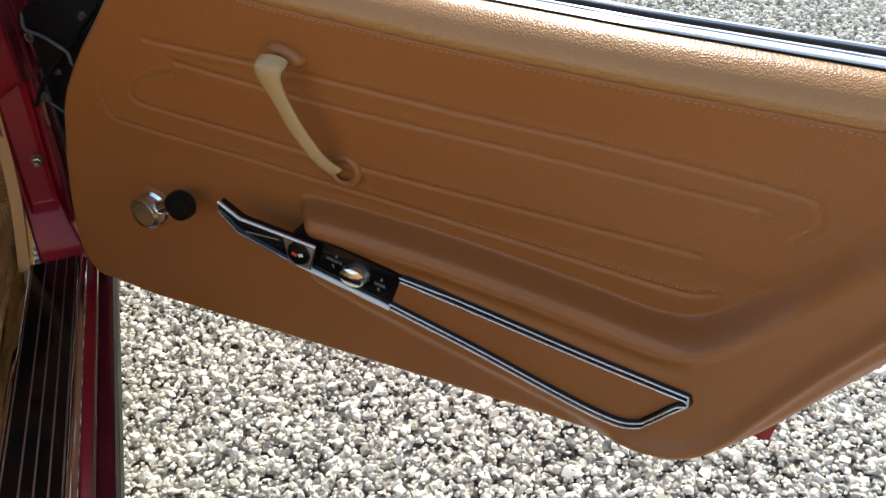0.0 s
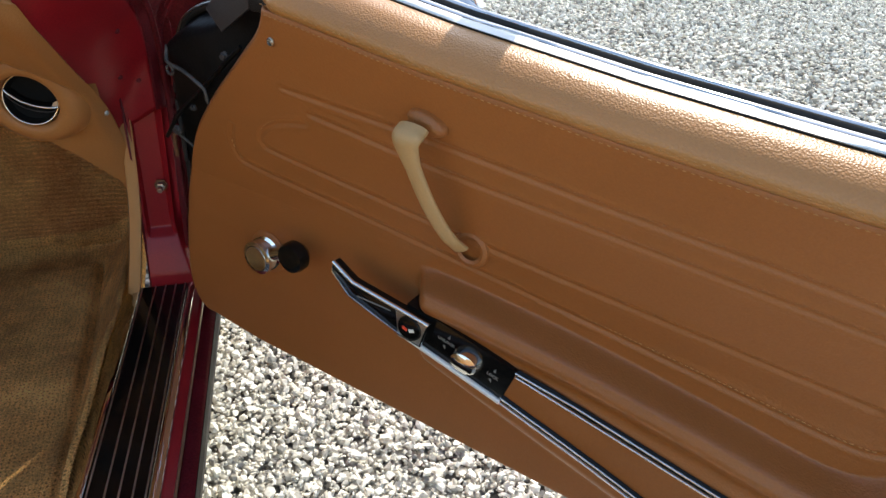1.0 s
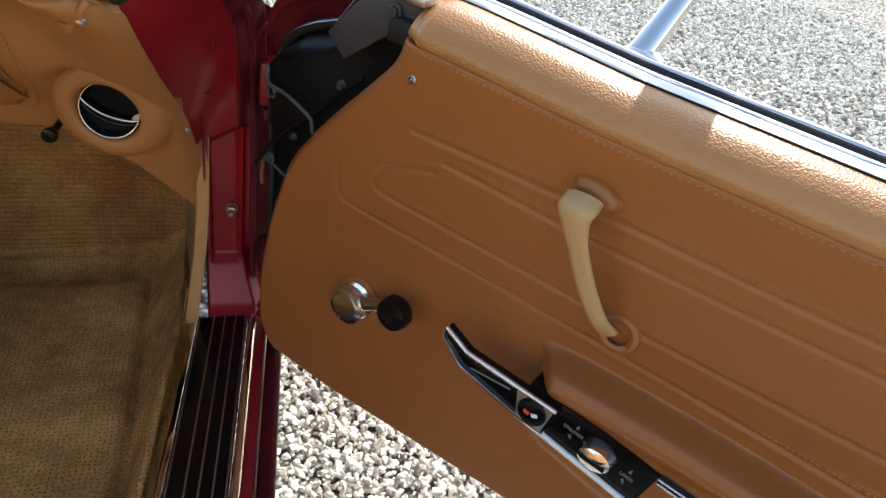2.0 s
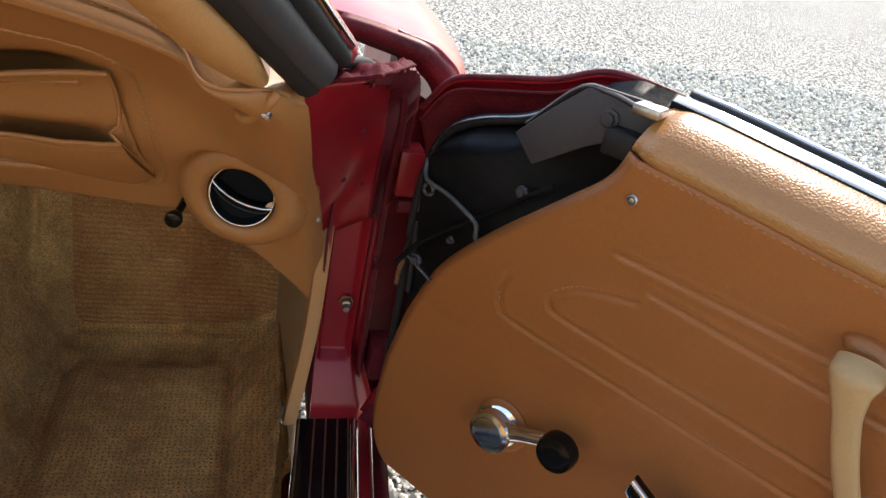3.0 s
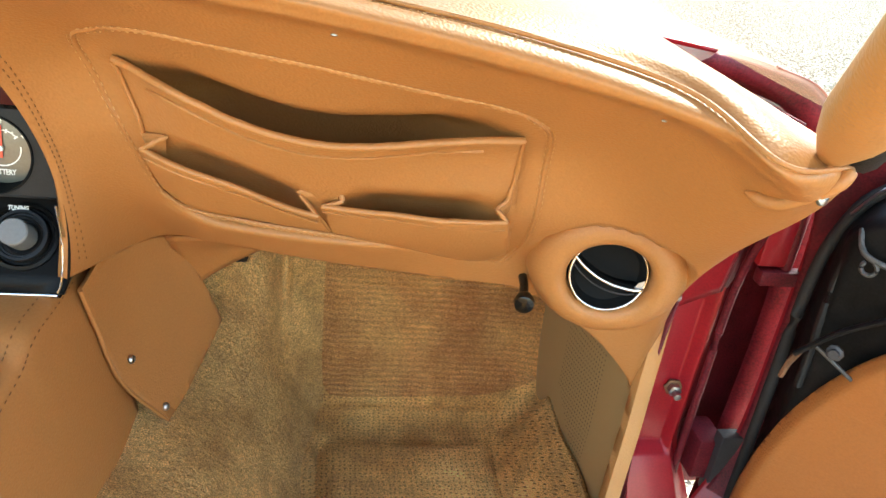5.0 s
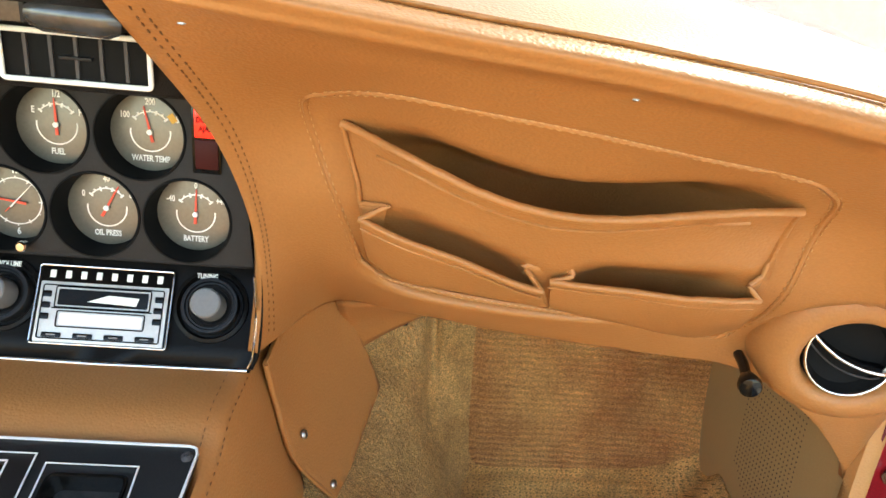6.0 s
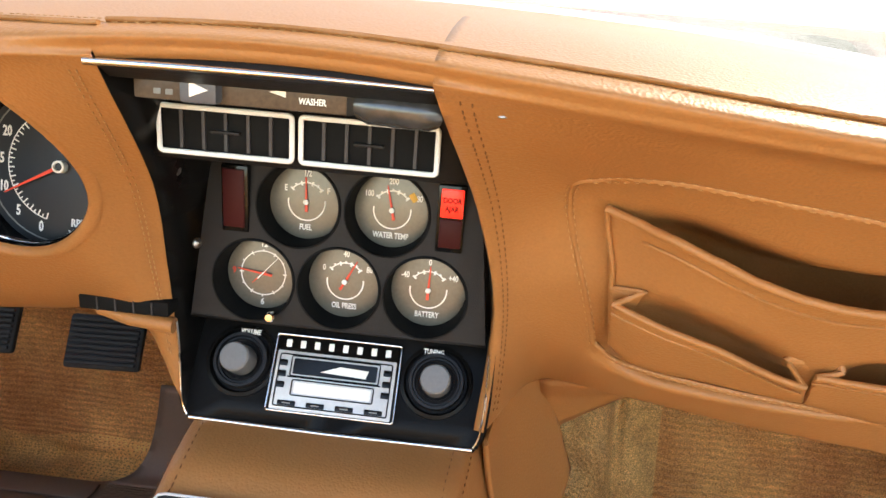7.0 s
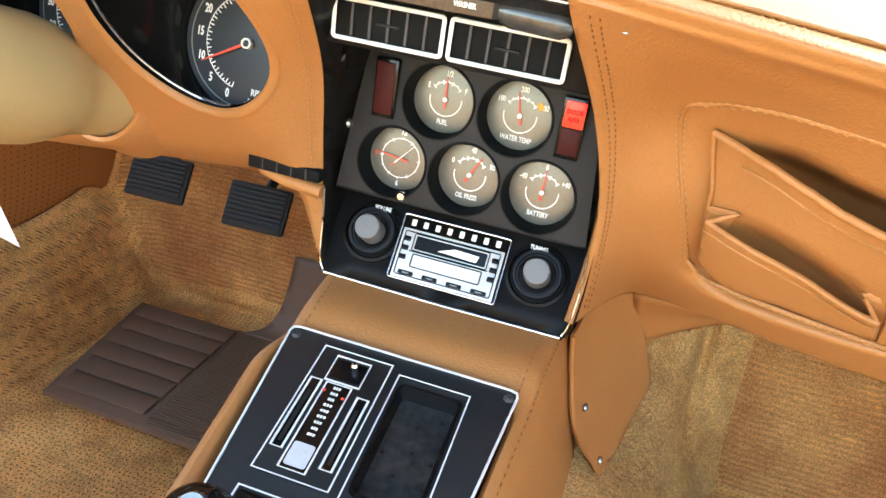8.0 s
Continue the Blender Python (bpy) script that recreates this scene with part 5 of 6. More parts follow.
def shift_plate():
    m0 = pose(-.004, -.126, .6095, 16, 0, 0) @ Matrix.Diagonal((1.04, 1.04, 1.04, 1))
    sp = thing("shifter_plate", "black console plate with chrome outlines and shift indicator", "console plate", m0)
    ol = [(-.0985, -.006), (-.0970, -.0015), (-.092, .0), (.092, .0), (.0970, -.0015), (.0985, -.006), (.082, -.20), (.078, -.34), (-.078, -.34), (-.082, -.20)]
    well = rrect(.052, .104, .005, 3, .034, -.0765)
    g = bmesh.new()
    for ring in (ol, well):
        vs = [g.verts.new((a, b, 0)) for a, b in ring]
        for p, q in zip(vs, vs[1:] + vs[:1]):
            g.edges.new((p, q))
    bmesh.ops.triangle_fill(g, use_beauty=True, use_dissolve=False, edges=g.edges[:])
    bmesh.ops.delete(g, geom=[f for f in g.faces if abs(f.calc_center_median().x - .034) < .0255 and abs(f.calc_center_median().y + .0765) < .0515], context="FACES")
    g.normal_update()
    for f in g.faces:
        if f.normal.z < 0:
            f.normal_flip()
    rim = [e for e in g.edges if len(e.link_faces) == 1]
    for v in bmesh.ops.extrude_edge_only(g, edges=rim)["geom"]:
        if isinstance(v, bmesh.types.BMVert):
            v.co.z -= .006
    part("plate", g, M_PLATE, sp, "grained black plate", smooth=False)
    part("plate_edge", tube([(a, b, .001) for a, b in ol[8:] + ol[:8]], .0011, 6), M_BRIGHT, sp, "chrome border")
    for a, b in ((-.092, -.008), (.092, -.008)):
        screw(.0042, pose(a, b, .0005), sp, material=M_GREYPLATE)

    def frame_ring(x0, x1, y0, y1, z, r=.0008, parent=sp, name="chrome_outline"):
        part(name, tube([(x0, y0, z), (x1, y0, z), (x1, y1, z), (x0, y1, z)], r, 6, closed=True), M_BRIGHT, parent, "thin chrome outline")
    q = part("shift_quadrant", plate(rrect(.058, .120, .002, 3, -.033, -.072), .003, .0006, Matrix.Translation((0, 0, .0025))), M_BLACK, sp, "black shift quadrant")
    frame_ring(-.0625, -.0035, -.0125, -.1325, .003)
    frame_ring(-.0195, -.0485, -.019, -.044, .0032, .0009, q)
    part("shift_slot", plate(rrect(.026, .018, .001, 2, -.034, -.031), .002, 0, Matrix.Translation((0, 0, .003))), M_GLOSS, q)
    part("ash_knob", lathe([(.0028, 0), (.003, .006), (.0015, .008), (0, .008)], 12, pose(-.030, -.028, .003)), M_CHROME, q, "small chrome stud")
    for x in (-.0545, -.0125):
        y0 = -.046 if x < -.03 else -.052
        frame_ring(x - .0045, x + .0045, y0, y0 - .066, .003, .0010, q)
        part("slot", plate(rrect(.008, .064, .001, 2, x, y0 - .033), .001, 0, Matrix.Translation((0, 0, .0029))), M_GLOSS, q)
        part("slot_tongue", plate(rrect(.003, .050, .001, 2, x, y0 - .036), .0012, 0, Matrix.Translation((0, 0, .0035))), M_BLACK, q)
    frame_ring(-.0455, -.0245, -.046, -.126, .0032, .0008, q)
    part("indicator_strip", plate(rrect(.020, .078, .001, 2, -.035, -.086), .001, 0, Matrix.Translation((0, 0, .0031))), M_GLOSS, q, "glossy indicator strip")
    # sky reflection on the glossy strip, painted as a pale plate
    part("indicator_reflection", plate(rrect(.017, .020, .002, 2, -.035, -.113), .0004, 0, Matrix.Translation((0, 0, .0034))), M_SMOKE, q, "pale plate drawn as the reflection on the indicator's lower end")
    for k, w in enumerate((.006, .006, .005, .007, .0065, .007, .006, .005, .006)):
        for q3 in (-1, 0, 1):
            part("indicator_mark", plate(rrect(w * .24, .0024, .0003, 2, -.035 + q3 * w * .36, -.050 - k * .0056), .0003, 0, Matrix.Translation((0, 0, .0036))), M_PRINT, q)
    for dx in (-.009, .008):
        part("indicator_dot", plate(rrect(.0026, .0026, .0012, 3, -.035 + dx, -.0545 - (dx > 0) * .003), .0004, 0, Matrix.Translation((0, 0, .0040))), M_NEEDLE, q)
    # open tray
    deep = [[(a, b, z) for a, b in [*rrect(.052 - 2 * k, .104 - 2 * k, .005, 3, .034, -.0765), rrect(.052 - 2 * k, .104 - 2 * k, .005, 3, .034, -.0765)[0]]] for k, z in ((0, .0008), (.0008, -.006), (.0025, -.0165))]
    t = part("tray", sheet(np.array(deep), 0, flip=True), M_GLOSS, sp, "gloss black console tray")
    part("tray_floor", plate(rrect(.0475, .0995, .004, 4, .034, -.0765), .001, .0, Matrix.Translation((0, 0, -.016))), M_TRAY, t, "shiny tray floor")
    frame_ring(.0045, .0635, -.0185, -.1345, .002)
    part("tray_lip", tube([(a, b, .002) for a, b in rrect(.050, .100, .006, 4, .034, -.077)], .0014, 6, closed=True), M_GLOSS, t)
    # gate of the shift lever with its boot
    gt = part("shift_gate", plate(rrect(.060, .090, .004, 3, -.033, -.195), .002, .0005, Matrix.Translation((0, 0, .0024))), M_GLOSS, sp, "black shift lever opening")
    frame_ring(-.063, -.003, -.148, -.240, .003, .0011)
    part("leather_boot", lathe([(.028, 0), (.024, .012), (.014, .026), (.008, .034)], 20, pose(-.044, -.195, .002)), M_VINYL, gt, "tan leather boot")
    sh = thing("shift_lever", "shift lever with a round black knob", "gear lever", m0 @ pose(-.049, -.206, .0))
    part("lever", tube([(0, .011, .004), (0, .005, .022), (0, 0, .042)], .0055, 12), M_CHROME, sh, "chrome lever rod")
    kb = part("shift_knob", lathe([(.008, -.022), (.016, -.018), (.024, -.004), (.0245, .006), (.019, .017), (.011, .0215), (0, .023)], 36, pose(.0, .0, .054)), M_GLOSS, sh, "gloss black round knob")
    part("knob_cap", lathe([(0, .0255), (.008, .0245), (.011, .0215)], 28, pose(.0, .0, .054)), M_CHROME, kb, "polished cap")


shift_plate()

# side panel with its flap beside the passenger footwell
flap = thing("console_side_panel", "tan vinyl panel screwed to the console side", "side panel")
P = loft([[(.1245, -.024, .616), (.131, -.012, .570), (.148, -.006, .503), (.186, .017, .437)],
          [(.136, .030, .634), (.146, .045, .570), (.170, .060, .506), (.198, .056, .447)],
          [(.160, .086, .640), (.174, .108, .575), (.193, .118, .520), (.212, .112, .465)],
          [(.176, .108, .620), (.188, .128, .580), (.206, .145, .530), (.223, .152, .482)]], 24, 20)
P = P + np.array((.0035, -.0015, .0015))
part("panel", sheet(P, .0035, flip=True), M_VINYL, flap, "thin tan vinyl covered board")
part("edge_piping", tube([Vector(P[0, j]) for j in range(20)], .0022, 6), M_VINYL, flap, "rolled edge")
screw(.0045, facing((.1575, .0135, .5180), (.86, -.36, .36)), flap)
screw(.0045, facing((.1870, .0205, .4540), (.86, -.36, .36)), flap)

hush = thing("under_dash_panel", "tan panel under the dash above the footwell", "panel")
part("panel", sheet(loft([[(.176, .100, .618), (.183, .13, .575), (.190, .152, .527)], [(.235, .07, .635), (.235, .12, .60), (.235, .14, .568)], [(.29, .05, .645), (.285, .13, .605), (.283, .15, .592)]], 12, 10), .004), M_VINYL, hush, "tan vinyl covered board")
part("wiring", tube([(.20, .17, .545), (.225, .18, .555), (.25, .17, .562)], .008, 8), M_RUBBER, hush, "black wiring loom")

# ---- footwells ----


def footwell(sx, name, label):
    rows = []
    for y in (-.95, -.4, .0):
        k = .10 * min(y + .03, 0)
        rows.append([(.140, y, .452), (.190, y, .436), (.236, y, .410), (.272, y, .366), (.302, y, .315), (.335, y, .274), (.365, y, .262), (.50, y, .258), (.585 + k, y, .262), (.630 + k, y, .282), (.664 + k, y, .335)])
    rows.append([(.150, .12, .47), (.200, .12, .455), (.242, .12, .428), (.272, .12, .385), (.298, .12, .335), (.332, .12, .282), (.364, .12, .264), (.50, .12, .260), (.585, .12, .263), (.632, .12, .285), (.664, .12, .335)])
    rows.append([(.16, .175, .50), (.212, .190, .48), (.252, .200, .45), (.282, .206, .40), (.308, .208, .345), (.343, .209, .288), (.372, .209, .267), (.50, .210, .263), (.585, .210, .265), (.635, .209, .288), (.67, .20, .34)])
    rows.append([(.165, .185, .515), (.218, .203, .50), (.262, .222, .47), (.290, .234, .43), (.318, .237, .37), (.352, .235, .315), (.378, .232, .290), (.50, .233, .286), (.585, .232, .288), (.64, .230, .31), (.672, .22, .35)])
    rows.append([(.17, .19, .53), (.222, .21, .52), (.268, .235, .495), (.288, .248, .46), (.312, .256, .42), (.348, .254, .375), (.38, .254, .36), (.50, .256, .358), (.585, .254, .36), (.64, .252, .37), (.676, .24, .39)])
    rows.append([(.178, .20, .57), (.225, .22, .56), (.262, .25, .55), (.282, .264, .53), (.300, .274, .51), (.345, .277, .48), (.38, .278, .475), (.50, .280, .474), (.585, .279, .475), (.645, .275, .475), (.682, .265, .475)])
    rows.append([(.19, .23, .67), (.228, .26, .66), (.262, .285, .66), (.282, .300, .66), (.305, .308, .66), (.345, .311, .66), (.38, .312, .66), (.50, .315, .66), (.60, .312, .66), (.65, .308, .66), (.69, .295, .66)])
    P = loft(rows, 170, 130)
    rng = np.random.default_rng(2 if sx > 0 else 5)
    bumps = sum(0.0035 * np.sin(P[..., 0] * rng.uniform(12, 40) + P[..., 1] * rng.uniform(12, 40) + rng.uniform(0, 6)) for _ in range(4))
    P[..., 2] += bumps * 0.6
    # creases where the pieces of carpet meet: beside the tunnel, at the toe board, beside the sill
    x, y, z = P[..., 0].copy(), P[..., 1].copy(), P[..., 2].copy()
    on_floor, on_toe = smoothstep(.205, .17, y), smoothstep(.34, .39, z) * smoothstep(.15, .19, y)
    P[..., 2] -= .016 * on_floor * np.exp(-((x - .352) / .0085) ** 2)
    P[..., 0] -= .006 * on_floor * np.exp(-((x - .330) / .012) ** 2)
    P[..., 2] += (.010 if sx > 0 else 0) * on_floor * smoothstep(.36, .385, x) * smoothstep(.600, .580, x)
    P[..., 2] += on_floor * (.022 * smoothstep(.606, .640, x) - .014 * np.exp(-((x - .602) / .0075) ** 2))
    P[..., 1] += .024 * on_toe * np.exp(-((x - .292) / .0095) ** 2)
    P[..., 1] += .018 * smoothstep(.30, .35, x) * smoothstep(.30, .275, z) * smoothstep(.19, .215, y)
    if sx < 0:
        P[..., 2] += .12 * smoothstep(.60, .68, P[..., 0])
        P[..., 0] -= .11 * (1 - smoothstep(.365, .46, P[..., 0]))
        P[..., 1] += .10 * smoothstep(.06, .20, P[..., 1])
    P[..., 0] *= sx
    t = thing(name, label, "carpet")
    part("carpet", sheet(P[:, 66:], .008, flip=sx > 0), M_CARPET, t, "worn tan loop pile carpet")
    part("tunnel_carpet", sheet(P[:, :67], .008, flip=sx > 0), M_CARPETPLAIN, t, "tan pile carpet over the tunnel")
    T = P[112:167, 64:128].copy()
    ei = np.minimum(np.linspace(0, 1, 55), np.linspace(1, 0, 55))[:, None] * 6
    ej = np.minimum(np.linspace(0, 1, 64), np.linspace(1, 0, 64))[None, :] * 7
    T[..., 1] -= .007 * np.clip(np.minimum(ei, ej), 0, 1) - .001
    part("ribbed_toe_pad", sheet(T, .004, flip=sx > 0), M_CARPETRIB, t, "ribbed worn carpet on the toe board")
    return t


footwell(1, "passenger_carpet", "worn tan carpet in the passenger footwell, stained and ribbed")
footwell(-1, "driver_carpet", "worn tan carpet in the driver footwell")


def kick(sx, group):
    k = thing("kick_panel", "tan plastic kick panel with a perforated speaker grille", "kick panel", group=group)
    P = loft([[(.672, .30, .655), (.668, .29, .50), (.664, .27, .40), (.662, .25, .31)], [(.684, .16, .645), (.680, .15, .50), (.674, .13, .40), (.668, .12, .31)], [(.700, .015, .60), (.697, .0, .50), (.688, -.02, .42), (.676, -.03, .335)]], 26, 26)
    if sx < 0:
        P[..., 1] += .12 * smoothstep(.06, .25, P[..., 1])
    P[..., 0] *= sx
    # driver's panel lies far in shade; a darker colour stands in for that
    part("panel", sheet(P, .004, flip=sx > 0), M_KICK if sx > 0 else M_SHADEVINYL, k, "tan moulded kick panel")
    bm = bmesh.new()
    for i in range(18):
        for j in range(40):
            if j > 28 and i < (j - 28) * 1.3:
                continue
            a, b = .40 + i * .0205, .08 + j * .0210
            p = P[int(a * 25), int(b * 25)] * (1 - (a * 25) % 1) + P[int(a * 25) + 1, int(b * 25)] * ((a * 25) % 1)
            p2 = P[int(a * 25), int(b * 25) + 1] * (1 - (a * 25) % 1) + P[int(a * 25) + 1, int(b * 25) + 1] * ((a * 25) % 1)
            q = p * (1 - (b * 25) % 1) + p2 * ((b * 25) % 1)
            c = Vector(q) + Vector((-sx * .0006, 0, 0))
            vs = [bm.verts.new(c + Vector((0, .0012 * math.cos(w), .0012 * math.sin(w)))) for w in np.linspace(0, 2 * math.pi, 7)[:-1]]
            bm.faces.new(vs if sx < 0 else vs[::-1])
    tagged(part("speaker_grille", bm, M_RUBBER, k, "rows of small dark holes", smooth=False), kind="stuff")


kick(1, "kick panels")
kick(-1, "kick panels")

trim = thing("door_jamb_trim", "tan vinyl trim strip beside the footwell carpet", "trim strip")
edge = spline([(.706, .006, .640), (.703, .000, .53), (.698, -.010, .46), (.690, -.022, .40), (.680, -.038, .338)], 26)
strip = [[(x - .0115, y + .006, z), (x - .0095, y - .006, z), (x, y - .009, z), (x + .0075, y - .007, z), (x + .009, y + .006, z)] for x, y, z in edge]
part("strip", sheet(np.array(strip), .002), M_PILLARPAD, trim, "tan vinyl edge strip")

# ---- sill ----
sill = thing("door_sill", "door sill with ribbed black scuff plate and chrome edges", "door sill")


def sill_x(x, y):
    return x + .10 * (y + .03)


def sill_strip(name, x0, x1, z0, z1, crown, material, label, th=.004, y0=-.035, y1=-1.25):
    ys = np.linspace(y0, y1, 12)
    P = [[(sill_x(x0 + (x1 - x0) * k / 4, y), y, z0 + (z1 - z0) * k / 4 + crown * math.sin(math.pi * k / 4)) for k in range(5)] for y in ys]
    part(name, sheet(P, th), material, sill, label)


sill_strip("inner_edge_trim", .662, .689, .326, .341, .004, M_CHROME, "bright inner edge of the scuff plate")
sill_strip("scuff_plate", .690, .764, .341, .341, .0, M_GLOSS, "ribbed gloss black scuff plate")
for x in (.6935, .7140, .7300, .7460, .7610):
    part("rib", tube([(sill_x(x, y), y, .342) for y in (-.036, -.6, -1.25)], .0012, 6), M_STEEL, sill, "thin bright rib")
sill_strip("outer_scuff_edge", .765, .776, .342, .338, .003, M_CHROME, "bright rounded outer edge")
sill_strip("painted_sill", .7765, .791, .336, .334, .0, M_RED, "red painted sill")
sill_strip("sill_bead", .7915, .7945, .336, .336, .0015, M_STEEL, "thin bright bead")
sill_strip("sill_seal", .795, .815, .334, .331, .003, M_MAROONSHADE, "dark maroon outer sill edge")
sill_strip("rocker_lip", .8155, .8170, .329, .312, .0, M_DOORBLACK, "black rocker lip")
sill_strip("rocker_panel", .8170, .790, .312, .14, .0, M_DOORBLACK, "black painted rocker panel", y0=.25)
for y in (-.083, -.385, -.70):
    screw(.0045, facing((sill_x(.738 if y > -.2 else .722, y), y, .3425), (0, 0, 1)), sill)

# ---- hinge pillar ----
pillar = thing("hinge_pillar", "dark red painted hinge pillar with a recessed panel and bolt", "door pillar", kind="structure")


def hinge_pillar():
    xs = [.707, .711, .715, .722, .742, .748, .756, .766, .772]
    zs = [.325, .36, .40, .418, .430, .445, .60, .645, .657, .668, .680]
    P = []
    for i, x in enumerate(xs):
        col = []
        for z in zs:
            y = -.004 - .028 * float(1 - smoothstep(.36, .43, np.array(z))) - .05 * float(smoothstep(.66, .80, np.array(z)))
            if .714 < x < .756 and .425 < z < .660:
                y += .014
            if x >= .766:
                y += .02
            flare = .030 * float(1 - smoothstep(.33, .45, np.array(z))) * (x - .707) / .065
            col.append((x + flare + (z - .5) * .02 * (x > .75), y, z))
        P.append(col)
    Q = []
    A = np.array(P)
    n1, n2 = 46, 70
    B = np.zeros((n1, n2, 3))
    ui, vi = np.linspace(0, len(xs) - 1, n1), np.linspace(0, len(zs) - 1, n2)
    for a, u in enumerate(ui):
        for b, v in enumerate(vi):
            i, j = min(int(u), len(xs) - 2), min(int(v), len(zs) - 2)
            f, g = u - i, v - j
            B[a, b] = A[i, j] * (1 - f) * (1 - g) + A[i + 1, j] * f * (1 - g) + A[i, j + 1] * (1 - f) * g + A[i + 1, j + 1] * f * g
    part("pillar_face", sheet(B, .003), M_RED, pillar, "dark red painted pillar face")
    part("pillar_inner", sheet([[(.707, -.03, .33), (.707, .0, .5), (.707, -.02, .68)], [(.707, .36, .33), (.707, .36, .5), (.707, .36, .80)]], .003), M_REDDULL, pillar)
    b = part("bolt_plate", lathe([(.011, 0), (.011, .0015), (.007, .002)], 6, facing((.742, .006, .508), (-.1, -1, 0))), M_RUST, pillar, "rusty bolt plate")
    part("bolt", lathe([(.0075, 0), (.0075, .008), (.0045, .009), (.0045, .018), (0, .019)], 6, facing((.742, .005, .508), (-.1, -1, -.1))), M_STEEL, b, "hexagonal bolt")
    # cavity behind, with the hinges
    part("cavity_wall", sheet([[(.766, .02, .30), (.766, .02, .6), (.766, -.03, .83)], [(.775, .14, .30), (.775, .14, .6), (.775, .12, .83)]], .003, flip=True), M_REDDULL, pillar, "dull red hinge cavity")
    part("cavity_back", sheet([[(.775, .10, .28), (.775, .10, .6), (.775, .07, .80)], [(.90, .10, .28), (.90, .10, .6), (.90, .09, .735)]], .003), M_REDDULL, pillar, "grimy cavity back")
    part("seal_strip", tube(spline([(.770, -.004, .33), (.772, .0, .5), (.772, -.005, .66), (.768, -.05, .78), (.757, -.075, .835)], 30), .0045, 8), M_REDDULL, pillar, "red overpainted seal strip")
    h = part("upper_hinge", box(.780, .812, -.015, .03, .675, .735, .004), M_RED, pillar, "red painted upper hinge leaf")
    part("hinge_pin", tube([(.815, -.01, .66), (.815, -.01, .745)], .006, 10), M_REDDULL, h)
    part("hinge_arm", box(.785, .84, -.02, -.004, .655, .672, .003), M_REDDULL, h)
    h = part("lower_hinge", box(.782, .815, -.02, .03, .395, .450, .004), M_REDDULL, pillar, "dull red lower hinge leaf")
    part("hinge_arm", box(.80, .83, -.03, -.012, .38, .465, .003), M_GREYPLATE, h)


hinge_pillar()

# cowl, fender and windscreen pillar
fender = thing("front_fender", "glossy red front fender reaching forward from the windscreen", "fender")
C = []
for y, k in ((.035, .012), (0.10, .035), (.25, .06), (.6, .085), (1.1, .11), (1.7, .11)):
    C.append([(.60, y + .02, .885), (.70, y, .875 + k * .2), (.76 + k * .3, y, .865 + k * .06), (.815 + k * .6, y, .845 + k * .05), (.845 + k, y, .79), (.86 + k, y, .60), (.85 + k, y, .30)])
part("fender_skin", sheet(loft(C, 50, 50), .004, flip=True), M_RED, fender, "glossy dark red paint")
back = spline(C[0][1:], 40)
part("rear_flange", sheet([back, back + np.array((-.012, -.010, -.006)), back + np.array((-.030, .004, -.022))], .002, flip=True), M_REDDULL, fender, "dull folded rear flange of the fender")
part("fender_edge", tube(spline([c for c in C[0][2:]], 40), .0028, 8), M_RED, fender, "rolled rear edge")
cowl = thing("cowl_corner", "rough red painted cowl corner at the pillar base", "cowl", kind="structure")
SEAL = [(.690, -.250, .876), (.712, -.190, .862), (.735, -.115, .838), (.748, -.050, .790), (.752, -.022, .725), (.753, -.004, .640)]
LEFT = [(.634, -.254, .866), (.640, -.236, .842), (.645, -.200, .804), (.657, -.120, .742), (.677, -.032, .660), (.686, .004, .600)]
P = loft([LEFT, [tuple((np.array(a) * .55 + np.array(b) * .45) + np.array((0, .004, -.002))) for a, b in zip(LEFT, SEAL)], SEAL], 24, 40)
COWLTREE = BVHTree.FromBMesh(sheet(P, .003))
part("cowl_side", sheet(P, .003), M_RED, cowl, "red painted inner pillar side")
OUT = [(.700, -.235, .884), (.728, -.175, .872), (.765, -.095, .852), (.785, -.035, .812), (.790, -.005, .745), (.790, .010, .66)]
P = loft([SEAL, [tuple((np.array(a) + np.array(b)) / 2 + np.array((.004, .016, -.012))) for a, b in zip(SEAL, OUT)], OUT], 24, 50)
rng = np.random.default_rng(8)
for k in range(6):
    P[..., 2] += .0009 * np.sin(P[..., 0] * rng.uniform(200, 500) + P[..., 1] * rng.uniform(150, 400) + k)
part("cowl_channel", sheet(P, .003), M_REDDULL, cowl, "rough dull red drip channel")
for x, z in ((.735, .690), (.712, .700), (.722, .775)):
    p = COWLTREE.ray_cast(Vector((x, -.6, z)), Vector((0, 1, 0)))[0]
    if p:
        screw(.004, facing(p, (-.1, -1, .2)), cowl, material=M_REDDULL)
part("door_seal", tube(spline(SEAL, 40), .0030, 8), M_REDDULL, cowl, "painted seam ridge")
Q = np.zeros((34, 40, 3))
for a in range(34):
    for b in range(40):
        u, v = a / 33, b / 39
        p = (1 - v) * ((1 - u) * np.array((.640, -.268, .868)) + u * np.array((.700, -.272, .884))) + v * ((1 - u) * np.array((.700, -.165, .862)) + u * np.array((.752, -.150, .868)))
        fade = min(1, 6 * min(u, 1 - u, v, 1 - v) + .15)
        w = Vector(p * 48)
        p[2] += fade * (.007 * noise.noise(w) + .004 * noise.noise(w * 2.3) + .002 * noise.noise(w * 5) + .004)
        Q[a, b] = p
part("sealant", sheet(Q, .003, flip=True), M_MAROONSHADE, cowl, "crumpled red overpainted sealant")
part("rubber_end", tube(spline([(.655, -.268, .893), (.672, -.250, .888), (.690, -.228, .884), (.700, -.21, .878)], 16), .005, 8), M_RUBBER, cowl, "torn end of the black seal")

